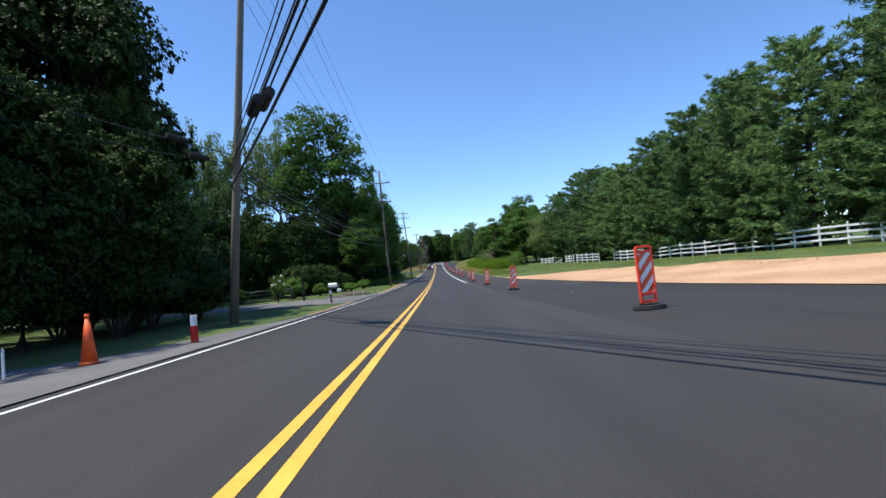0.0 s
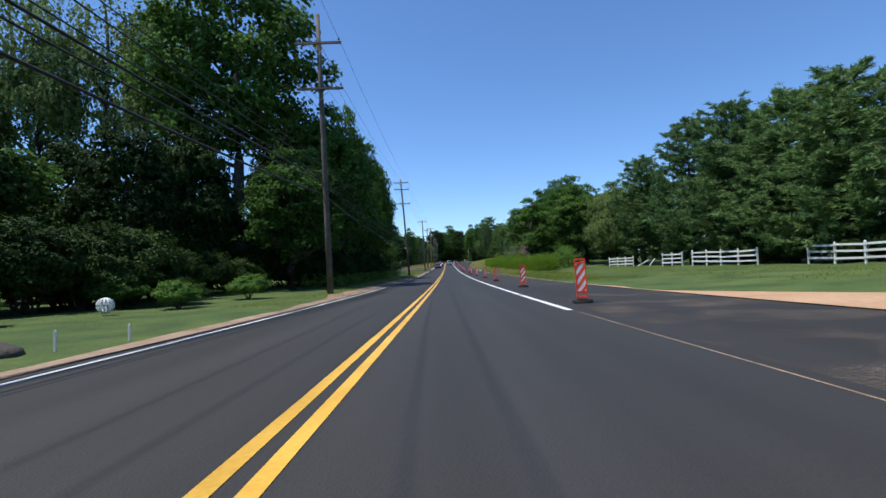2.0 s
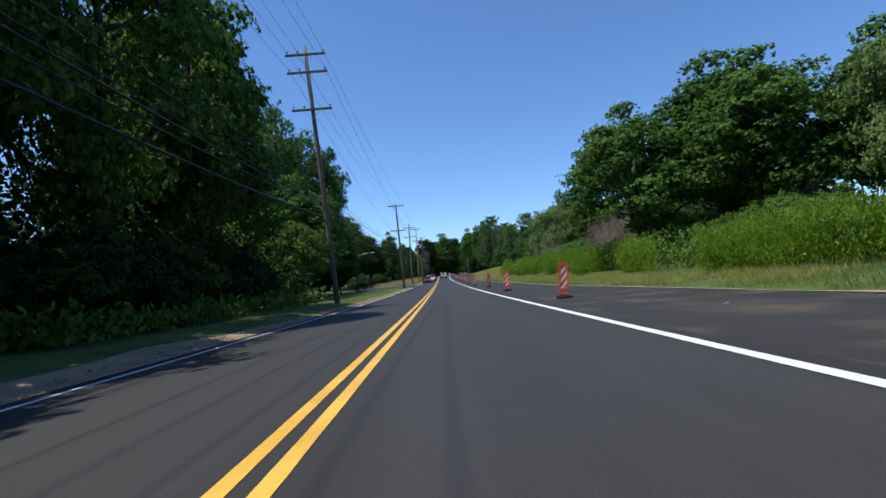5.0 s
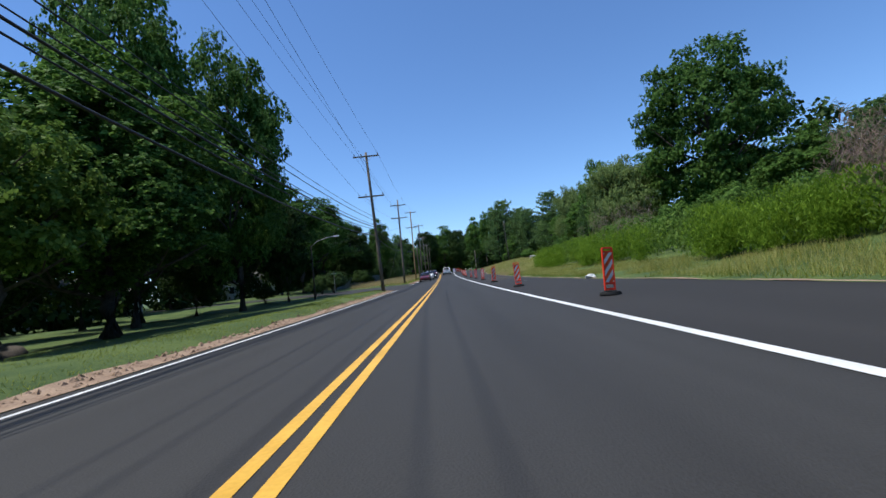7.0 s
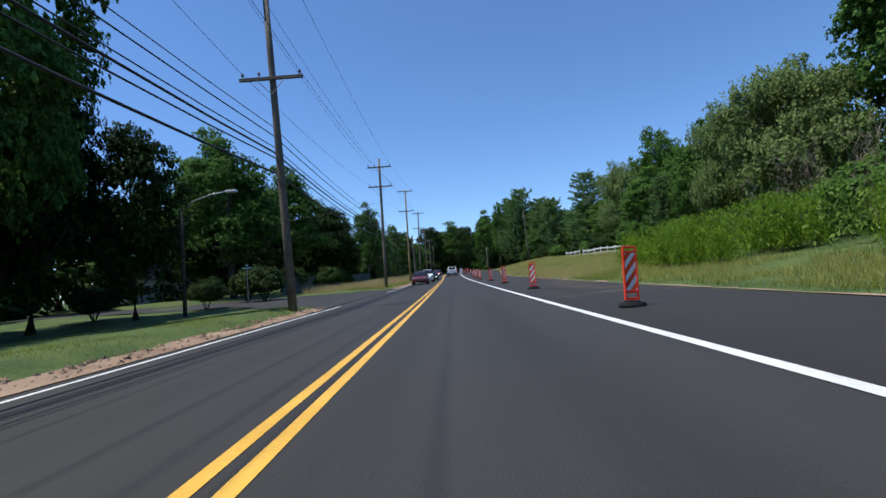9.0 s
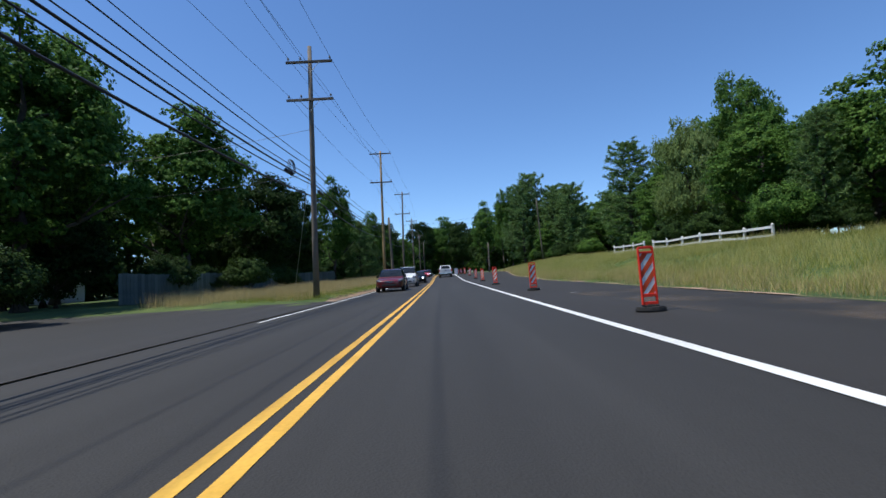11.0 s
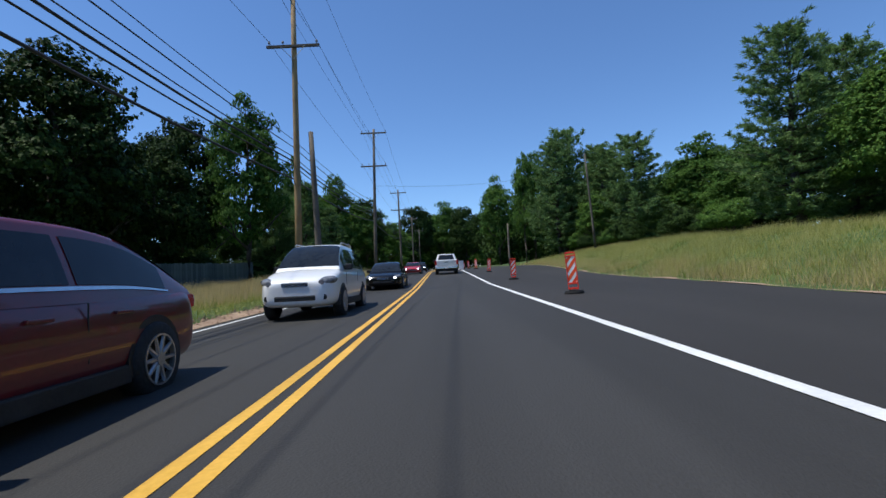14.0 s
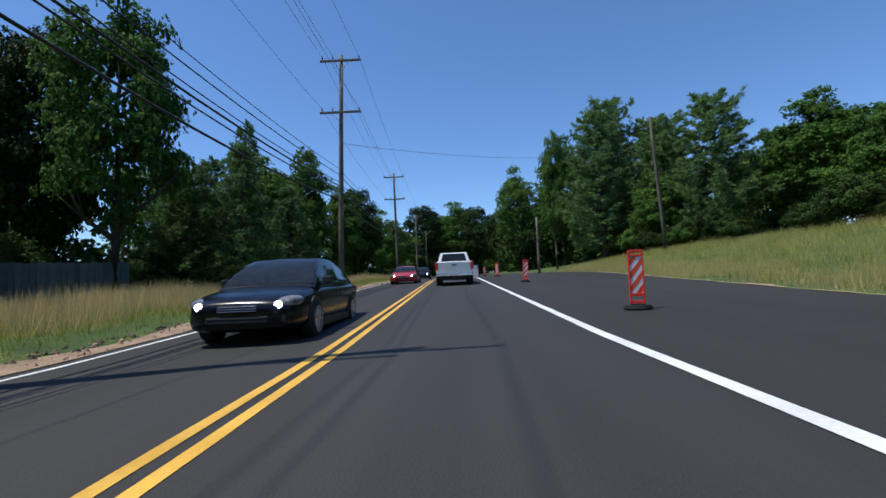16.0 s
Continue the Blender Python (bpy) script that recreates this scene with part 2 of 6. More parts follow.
def stripe(name, x, w, y0, y1, material, label, jitter=0.006, lift=0.011):
    """A painted line with a slightly uneven edge."""
    def wob(y, s):
        return jitter * noise.noise((x * 7 + s, y * 1.7, 0))
    return tagged(strip(name, lambda y: x - w / 2 + wob(y, 0), lambda y: x + w / 2 + wob(y, 9), y0, y1, material, 0.6, lift, 2),
                  label, "road marking", kind="structure")


stripe("yellow_line", YELLOW - 0.115, 0.115, -60, 400, YELLOW_PAINT, "solid yellow centre line painted on asphalt")
stripe("yellow_line", YELLOW + 0.115, 0.115, -60, 400, YELLOW_PAINT, "solid yellow centre line painted on asphalt")
stripe("white_line", WHITE_L, 0.10, -60, 158, WHITE_PAINT, "thin white edge line painted on asphalt")
stripe("white_line", WHITE_L, 0.10, 173, 400, WHITE_PAINT, "thin white edge line painted on asphalt")
stripe("white_line", WHITE_R, 0.155, 45.5, 52.3, WHITE_PAINT, "bright white lane line on fresh asphalt", lift=0.014)
stripe("white_line", WHITE_R, 0.155, 52.7, 400, WHITE_PAINT, "bright white lane line on fresh asphalt", lift=0.014)


tagged(strip("dirt_verge", lambda y: along(EDGE_R, y) - 0.05, lambda y: along(EDGE_R, y) + 0.3 + 5.8 * (1 - smooth(36, 52, y)) + 0.8 * noise.noise((y * 0.2, 3, 0)), -45, 58, DIRT, 0.8, 0.022, 8),
       "bare tan dirt bank beside fresh asphalt", "dirt", kind="structure")
tagged(strip("dirt_edge", lambda y: along(EDGE_R, y) - 0.03, lambda y: along(EDGE_R, y) + max(0.0, 0.10 + 0.40 * noise.noise((y * 0.4, 8, 0)) + 0.2 * noise.noise((y * 1.7, 3, 0))), 58, 300, GRAVEL, 0.4, 0.02, 3),
       "narrow strip of bare soil along asphalt edge", "dirt", kind="structure")
tagged(strip("gravel_shoulder", lambda y: EDGE_L - 0.42 + 0.28 * noise.noise((y * 0.35, 2, 0)) - 0.45 * smooth(54, 60, y) * (1 - smooth(90, 102, y)), EDGE_L + 0.02, -45, 300, GRAVEL, 0.7, 0.02, 4),
       "narrow gravel and soil shoulder", "shoulder", kind="structure")
tagged(strip("seam", 2.705, 2.73, 24, 45, GRAVEL, 1.0, 0.008, 2), "pale worn seam between two asphalt lanes", "road marking", kind="structure")


def sheet(name, outline, material, label, category, lift=0.03, step=0.8):
    """A paved patch inside an outline of (y, x from, x to), laid on the ground."""
    ys_, a_, b_ = zip(*outline)
    ob = strip(name, lambda y: float(np.interp(y, ys_, a_)), lambda y: float(np.interp(y, ys_, b_)), ys_[0], ys_[-1], material, step, lift, 22)
    return tagged(ob, label, category, kind="structure")


sheet("side_street", [(156.5, -5.3, EDGE_L + 0.02), (159, -6.6, EDGE_L + 0.02), (162, -9, EDGE_L + 0.02), (166, -13, EDGE_L + 0.02), (170, -22, EDGE_L + 0.02), (174, -40, EDGE_L + 0.02), (179.4, -40, EDGE_L + 0.02), (180.6, -30, EDGE_L + 0.02), (182.2, -8, EDGE_L + 0.02), (183, -5.1, EDGE_L + 0.02)],
      ASPHALT, "dark asphalt mouth of a side street", "road")
sheet("driveway", [(27.6, -5.2, EDGE_L + 0.02), (29, -16, EDGE_L + 0.02), (30.5, -34, EDGE_L + 0.02), (36, -34, EDGE_L + 0.02), (37.6, -14, EDGE_L + 0.02), (38.8, -5.2, EDGE_L + 0.02)], DRIVE, "grey worn asphalt driveway", "driveway")
sheet("driveway", [(-24, -6.6, EDGE_L + 0.02), (4, -8.0, EDGE_L + 0.02), (8, -9.5, EDGE_L + 0.02), (9.5, -6.8, EDGE_L + 0.02), (14, -5.9, EDGE_L + 0.02), (18, -5.2, EDGE_L + 0.02)], DRIVE, "grey worn asphalt shoulder and drive mouth", "driveway")


# ---- trees ----
rng = np.random.default_rng(7)


def unit(n):
    v = rng.normal(size=(n, 3))
    return v / np.linalg.norm(v, axis=1, keepdims=True)


def leaf_cards(points, normals, length, width, droop=0.12):
    """Pointed, folded leaf cards at the points, facing roughly along the normals."""
    n = len(points)
    nm = normals + 0.75 * unit(n)
    nm /= np.linalg.norm(nm, axis=1, keepdims=True)
    a = np.cross(nm, unit(n))
    a /= np.linalg.norm(a, axis=1, keepdims=True) + 1e-9
    a[:, 2] -= droop
    b = np.cross(nm, a)
    s = rng.uniform(0.65, 1.3, (n, 1))
    la, wb = a * length * s, b * width * s
    return np.stack([points - la * 0.5, points + wb * 0.5 - la * 0.05, points + la * 0.5, points - wb * 0.5 - la * 0.05], 1)


def grow_trunk(h, r0, lean=0.3, limbs=7, low=0.25, high=0.7, reach=3.0, rise=0.6):
    """A tapered trunk with bent limbs. Returns the mesh and the limbs' ends."""
    bm = bmesh.new()
    spine = [Vector((lean * noise.noise((i * 0.7, h, 1)), lean * noise.noise((i * 0.7, h, 4)), h * i / 7)) for i in range(8)]
    tube(bm, spine, [r0 * (1.25 if i == 0 else 1) * (1 - 0.12 * i) for i in range(8)], 9)
    ends = []
    for k in range(limbs):
        u = low + (high - low) * (k + rng.uniform(0, 0.8)) / limbs
        i = min(6, int(u * 7))
        p = spine[i].lerp(spine[i + 1], u * 7 - i)
        ang = k * 2.4 + rng.uniform(-0.4, 0.4)
        l = reach * (1.15 - 0.5 * u) * rng.uniform(0.75, 1.1)
        q = p + Vector((math.cos(ang) * l * 0.5, math.sin(ang) * l * 0.5, l * rise * 0.35))
        e = p + Vector((math.cos(ang + 0.2) * l, math.sin(ang + 0.2) * l, l * rise))
        r = r0 * 0.42 * (1.1 - u * 0.6)
        tube(bm, [p, q, e], [r, r * 0.7, r * 0.25], 6)
        for s in (-1, 1):
            f = q + Vector((math.cos(ang + s * 0.8) * l * 0.45, math.sin(ang + s * 0.8) * l * 0.45, l * rise * 0.5))
            tube(bm, [q, f], [r * 0.5, r * 0.15], 5)
            ends.append(f)
        ends.append(e)
    return bm, ends


def crown_points(c, cr, n, lump=0.30):
    """Leaf places round clump centres: small sprigs on the lumpy shell of each clump, with outward normals."""
    pts, nms = [], []
    for k in range(len(c)):
        m = max(6, int(n * rng.uniform(0.7, 1.3) * (cr[k] / cr.mean()) ** 2))
        sprigs = max(3, m // 8)
        v = unit(sprigs)
        v[:, 2] = np.where(v[:, 2] < -0.45, -v[:, 2], v[:, 2])
        w = unit(3) * 3.4
        bulge = 1 + lump * np.sin(v @ w[0] + k) * np.sin(v @ w[1] * 1.7 + 2 * k) + 0.5 * lump * np.sin(v @ w[2] * 2.6)
        q = v * (cr[k] * bulge * rng.uniform(0.42, 1.0, sprigs) ** 0.6)[:, None] * np.array([1, 1, 0.74])
        i = rng.integers(0, sprigs, m)
        pts.append(c[k] + q[i] + rng.normal(size=(m, 3)) * 0.055 * cr[k] ** 0.5)
        nms.append(v[i])
    return np.concatenate(pts), np.concatenate(nms)


def broad_tree(label, material, h=15.0, r=4.5, base=0.18, clusters=75, leaves=125, size=0.30, cluster_r=0.30, limbs=8, top=1.0, hang=0.0, lobed=0.34):
    """A broad-leaved tree: trunk and limbs, and a crown of many leafy clumps on a lobed outline."""
    t = thing("tree", (0, 0, 0), label, "tree")
    bm, ends = grow_trunk(h * 0.86, 0.020 * h, 0.5, limbs, base + 0.05, 0.78, r * 0.8)
    part("trunk", bm, BARK, t, flat=False)
    zc, rz = h * (base + (1 - base) / 2), h * (1 - base) / 2
    d = unit(clusters)
    rad = rng.uniform(0.35, 0.93, (clusters, 1)) ** 0.6
    swell = np.array([[0.98 - 0.4 * lobed + lobed * noise.noise((v[0] * 1.9, v[1] * 1.9, v[2] * 1.9 + h))] for v in d])
    c = d * rad * swell * np.array([r, r, rz])
    c[:, :2] *= (1.0 - 0.30 * top * np.clip(c[:, 2:] / rz, -0.2, 1))
    c[:, 2] += zc
    c = np.concatenate([c, np.array([tuple(e) for e in ends if e.z > h * base])])
    cr = r * cluster_r * rng.uniform(0.55, 1.3, len(c))
    pts, nms = crown_points(c, cr, leaves)
    out = (pts - (0, 0, zc)) / np.array([r, r, rz])
    if hang:
        pts[:, 2] -= hang * rng.random(len(pts)) ** 2
    keep = pts[:, 2] > h * base * 0.55
    quads("crown", leaf_cards(pts[keep], (nms * 0.75 + out * 0.45 + np.array([0, 0, 0.35]))[keep], size * 1.35, size, 0.12 + 0.5 * (hang > 0)), material, t)
    return t


def pine_tree(label, material, h=15.0, r=3.6, base=0.10, whorls=17, per=7, tufts=15, needles=10, sweep=0.18, power=0.5, needle=(0.30, 0.030)):
    """A pine: whorls of upswept boughs that carry brushes of needles."""
    t = thing("tree", (0, 0, 0), label, "tree")
    bm = bmesh.new()
    tube(bm, [(0.12 * math.sin(i), 0.1 * math.cos(i * 1.3), h * 0.98 * i / 6) for i in range(7)], [0.016 * h * (1 - i / 6.4) + 0.015 for i in range(7)], 8)
    pts, axes, outs = [], [], []
    for w in range(whorls):
        u = base + (1 - base) * (w + rng.uniform(0, 0.6)) / whorls
        z = u * h
        length = r * (1 - u) ** power * (0.7 + 0.3 * smooth(base, base + 0.2, u)) + 0.25
        for k in range(per):
            ang = w * 1.3 + k * 2 * math.pi / per + rng.uniform(-0.4, 0.4)
            l = length * rng.uniform(0.55, 1.22) * (1 + 0.3 * noise.noise((math.cos(ang) * 1.5, math.sin(ang) * 1.5, z * 0.35 + h)))
            d = Vector((math.cos(ang), math.sin(ang), 0))
            a, e = Vector((0, 0, z)), Vector((0, 0, z)) + d * l + Vector((0, 0, l * (sweep + 0.6 * (u - 0.4))))
            m = a.lerp(e, 0.55) - Vector((0, 0, 0.10 * l))
            tube(bm, [a, m, e], [0.05 * (1.1 - u) + 0.012, 0.025, 0.008], 5)
            n = max(5, int(tufts * (0.35 + 0.65 * l / r)))
            s = 0.22 + 0.83 * rng.random(n) ** 0.75
            q = np.array([tuple(a.lerp(m, v / 0.55) if v < 0.55 else m.lerp(e, (v - 0.55) / 0.45)) for v in s])
            side = np.array([-d.y, d.x, 0])
            q += side * (rng.normal(size=(n, 1)) * 0.17 * l * (1.2 - s)[:, None]) + rng.normal(size=(n, 3)) * np.array([0.08, 0.08, 0.13])
            aim = np.array(tuple(d)) * rng.uniform(0.2, 0.9, (n, 1)) + side * rng.normal(size=(n, 1)) * 0.5 + np.array([0, 0, 0.35])
            aim /= np.linalg.norm(aim, axis=1, keepdims=True)
            i = np.repeat(np.arange(n), needles)
            ax = aim[i] * 0.75 + unit(len(i)) * 0.75
            pts.append(q[i] + rng.normal(size=(len(i), 3)) * 0.05)
            axes.append(ax / (np.linalg.norm(ax, axis=1, keepdims=True) + 1e-9))
            outs.append(np.repeat(np.array([tuple(d * 0.7 + Vector((0, 0, 0.5)))]), len(i), 0))
    part("trunk", bm, BARK, t, flat=False)
    p, ax, out = np.concatenate(pts), np.concatenate(axes), np.concatenate(outs)
    n = len(p)
    side = np.cross(ax, out + unit(n) * 0.8)
    side /= np.linalg.norm(side, axis=1, keepdims=True) + 1e-9
    ln, wd = needle[0] * rng.uniform(0.7, 1.3, (n, 1)), needle[1] * rng.uniform(0.7, 1.4, (n, 1))
    quads("crown", np.stack([p - ax * ln * 0.15, p + side * wd + ax * ln * 0.3, p + ax * ln, p - side * wd + ax * ln * 0.3], 1), material, t)
    return t


def shrub(label, material, h=2.2, r=1.4, n=11000, size=0.060, name="shrub"):
    t = thing(name, (0, 0, 0), label, name.replace("_", " "))
    bm = bmesh.new()
    for k in range(9):
        a = k * 2.4
        e = Vector((math.cos(a) * r * 0.55, math.sin(a) * r * 0.55, h * 0.75))
        tube(bm, [(0.05 * math.cos(a), 0.05 * math.sin(a), 0), e * 0.5 + Vector((0, 0, 0.1)), e], [0.03, 0.02, 0.006], 5)
    part("branchwork", bm, BARK, t)
    v = unit(n)
    v[:, 2] = np.abs(v[:, 2]) * rng.choice([1, 1, 1, -0.5], n)
    lump = np.array([0.80 + 0.40 * noise.noise((a[0] * 2.4, a[1] * 2.4, a[2] * 2.4 + h)) + 0.14 * noise.noise((a[0] * 7, a[1] * 7, a[2] * 7)) for a in v])
    q = v * lump[:, None] * rng.uniform(0.55, 1.0, (n, 1)) ** 0.5 * np.array([r, r, h * 0.55]) + np.array([0, 0, h * 0.48])
    q[:, 2] = np.maximum(q[:, 2], 0.06)
    quads("foliage", leaf_cards(q, v + np.array([0, 0, 0.4]), size * 1.4, size), material, t)
    return t


MAPLE = [broad_tree("tall maple with a dense rounded green crown", LEAF_MAPLE, 15, 4.5, 0.10, 105, 440, 0.135, 0.24),
         broad_tree("broad maple with uneven green crown coloured dark for shade", LEAF_SHADED, 14, 5.0, 0.03, 130, 420, 0.145, 0.24),
         broad_tree("oval green roadside tree with lobed crown", LEAF_MAPLE, 16, 4.0, 0.12, 100, 420, 0.135, 0.25)]
BIG = broad_tree("huge spreading maple with leafy crown down to the ground", LEAF_MAPLE, 22, 9.0, 0.06, 290, 460, 0.175, 0.145, 10, 0.0, 0.0, 0.16)
GREAT = broad_tree("great old maple with a high broad crown", LEAF_MAPLE, 29, 8.4, 0.30, 190, 420, 0.19, 0.17, 10, -0.15)
ASH = broad_tree("slender airy tree with light grey-green leaves", LEAF_OLIVE, 16, 3.0, 0.42, 40, 210, 0.10, 0.22, 9, 0.6, 1.3, 0.3)
LIME = broad_tree("young tree with bright green open crown", LEAF_LIGHT, 7, 2.9, 0.24, 62, 210, 0.12, 0.27, 7)
OLIVE = broad_tree("bushy willow-like tree with pale olive leaves", LEAF_OLIVE, 9, 3.8, 0.04, 95, 420, 0.085, 0.26, 9, 0.8, 0.4)
PINE = [pine_tree("white pine with layered dark green boughs", LEAF_PINE, 15, 3.6, 0.05, 19, 9, 24, 14, 0.30, 0.36, (0.34, 0.030)),
        pine_tree("tall white pine with ragged top", LEAF_PINE, 17, 3.4, 0.08, 20, 8, 22, 14, 0.36, 0.42, (0.34, 0.030))]
SPRUCE = pine_tree("young spruce with dense pointed crown", LEAF_PINE, 9, 2.6, 0.03, 19, 9, 14, 11, -0.12, 0.8, (0.22, 0.026))
# The second bush carries the shade below the crowns in its leaf colour.
SHRUB = [shrub("rounded green garden shrub", LEAF_MAPLE), shrub("low green bush at woodland edge, leaves darkened for shade", LEAF_SHADED, 2.6, 1.8, 12000, 0.070)]
SIZES = {}
for o, hh, rr in ((MAPLE[0], 15, 4.5), (MAPLE[1], 14, 5.0), (MAPLE[2], 16, 4.0), (ASH, 16, 3.0), (GREAT, 29, 8.4), (BIG, 22, 9.0), (LIME, 7, 2.9), (OLIVE, 9, 3.8), (PINE[0], 15, 3.6), (PINE[1], 17, 3.4),
                  (SPRUCE, 9, 2.6), (SHRUB[0], 2.2, 1.4), (SHRUB[1], 2.6, 1.8)):
    SIZES[o.name] = (hh, rr)
placed = {}


def plant(proto, x, y, h, r=None, turn=None, group=""):
    """Sets a tree or bush of that height and crown radius on the ground."""
    h0, r0 = SIZES[proto.name]
    if proto not in PINE and proto not in SHRUB:
        h, r = h * 0.97, r and r * 0.9
    sz = h / h0
    sr = (r / r0) if r else sz
    turn = rng.uniform(0, 360) if turn is None else turn
    m = pose(x, y, gz(x, y) - 0.04, 0, 0, turn)
    if proto.name in placed:
        k, v = placed[proto.name]
        ob = copy_thing(proto, m @ Matrix.Diagonal((sr / k, sr / k, sz / v, 1)))
    else:
        placed[proto.name] = (sr, sz)
        ob = proto
        ob.matrix_basis = m @ Matrix.Diagonal((sr, sr, sz, 1))
    if group:
        ob["group"] = group
    return ob


M0, M1, M2 = MAPLE
P0, P1 = PINE
LEFT = [  # dark trees by the first drive, low M1 ones added to darken shaded ground
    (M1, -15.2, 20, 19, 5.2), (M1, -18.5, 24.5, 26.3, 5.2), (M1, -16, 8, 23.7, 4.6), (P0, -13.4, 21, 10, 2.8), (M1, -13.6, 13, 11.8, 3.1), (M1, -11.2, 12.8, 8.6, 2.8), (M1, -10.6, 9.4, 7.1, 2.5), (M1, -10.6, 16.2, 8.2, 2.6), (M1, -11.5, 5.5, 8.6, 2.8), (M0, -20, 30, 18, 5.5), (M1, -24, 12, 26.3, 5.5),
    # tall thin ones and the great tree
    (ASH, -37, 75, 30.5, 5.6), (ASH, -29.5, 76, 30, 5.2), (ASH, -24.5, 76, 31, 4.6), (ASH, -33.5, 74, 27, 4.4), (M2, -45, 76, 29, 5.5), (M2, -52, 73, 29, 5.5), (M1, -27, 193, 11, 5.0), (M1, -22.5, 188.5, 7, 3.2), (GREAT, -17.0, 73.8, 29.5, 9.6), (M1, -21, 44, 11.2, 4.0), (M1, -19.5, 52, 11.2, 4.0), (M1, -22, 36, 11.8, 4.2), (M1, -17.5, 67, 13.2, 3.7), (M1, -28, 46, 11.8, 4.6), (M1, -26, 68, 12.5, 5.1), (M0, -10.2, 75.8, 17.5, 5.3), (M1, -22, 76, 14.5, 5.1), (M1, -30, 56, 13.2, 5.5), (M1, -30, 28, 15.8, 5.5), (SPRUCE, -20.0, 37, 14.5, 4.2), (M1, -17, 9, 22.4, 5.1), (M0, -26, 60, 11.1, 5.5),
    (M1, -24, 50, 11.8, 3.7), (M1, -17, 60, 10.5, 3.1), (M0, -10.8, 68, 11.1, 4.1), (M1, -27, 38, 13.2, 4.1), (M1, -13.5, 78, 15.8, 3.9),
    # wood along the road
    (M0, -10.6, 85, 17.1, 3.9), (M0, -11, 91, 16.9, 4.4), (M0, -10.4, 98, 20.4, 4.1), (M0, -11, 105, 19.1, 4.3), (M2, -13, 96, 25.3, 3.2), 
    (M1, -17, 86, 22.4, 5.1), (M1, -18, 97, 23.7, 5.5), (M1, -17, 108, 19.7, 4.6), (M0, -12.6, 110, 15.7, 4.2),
    # lawn trees
    (LIME, -18.5, 126, 9.5, 3.4), (LIME, -12.4, 124.6, 7.8, 3.4), (M0, -13.4, 130.5, 10.0, 4.8), (LIME, -22, 121, 10.5, 3.4), (M2, -29, 137, 17.3, 2.8), (M0, -15.5, 133.5, 15.2, 7.0), (BIG, -18.2, 154, 27, 6.8), (M1, -26, 152, 19.7, 4.6), (BIG, -21.3, 144, 28.6, 6.7), (M1, -27, 140, 11.8, 4.1), (M1, -25, 159, 10.5, 3.7), (M1, -30, 128, 11.8, 4.1),
    (M1, -17, 163, 12.5, 3.1), (M1, -21, 161, 17.1, 4.1), (M1, -28, 148, 19.7, 4.6), (M0, -22, 185.5, 18.6, 6.2), (M0, -31, 199, 25.6, 6.2), (M0, -23.6, 205, 20.7, 7.5),
    (M1, -27, 190, 11.8, 4.6), (M1, -28, 212, 11.8, 4.1), (M1, -20.2, 216, 15.8, 5.7), (M0, -15.2, 229.5, 17.7, 3.7),
    (M1, -19, 223, 11.8, 3.7), (M0, -15, 247, 12.3, 4.6), (M2, -13, 252, 14.6, 2.7), (P0, -15.5, 236, 7.5, 2.5),
    (SPRUCE, -13, 238, 10.0, 3.5), (SPRUCE, -12, 244, 8.1, 3.2), (M2, -18, 250, 17.0, 1.8), (P1, -17, 242, 9.5, 2.8), (M0, -13, 262, 12.8, 4.4), (M1, -13, 276, 15.8, 4.1), (M0, -12, 292, 14.0, 5.0),
    (M1, -22, 232, 17.1, 4.6), (M1, -27, 221, 14.5, 4.6), (M1, -20, 262, 15.8, 4.6)]
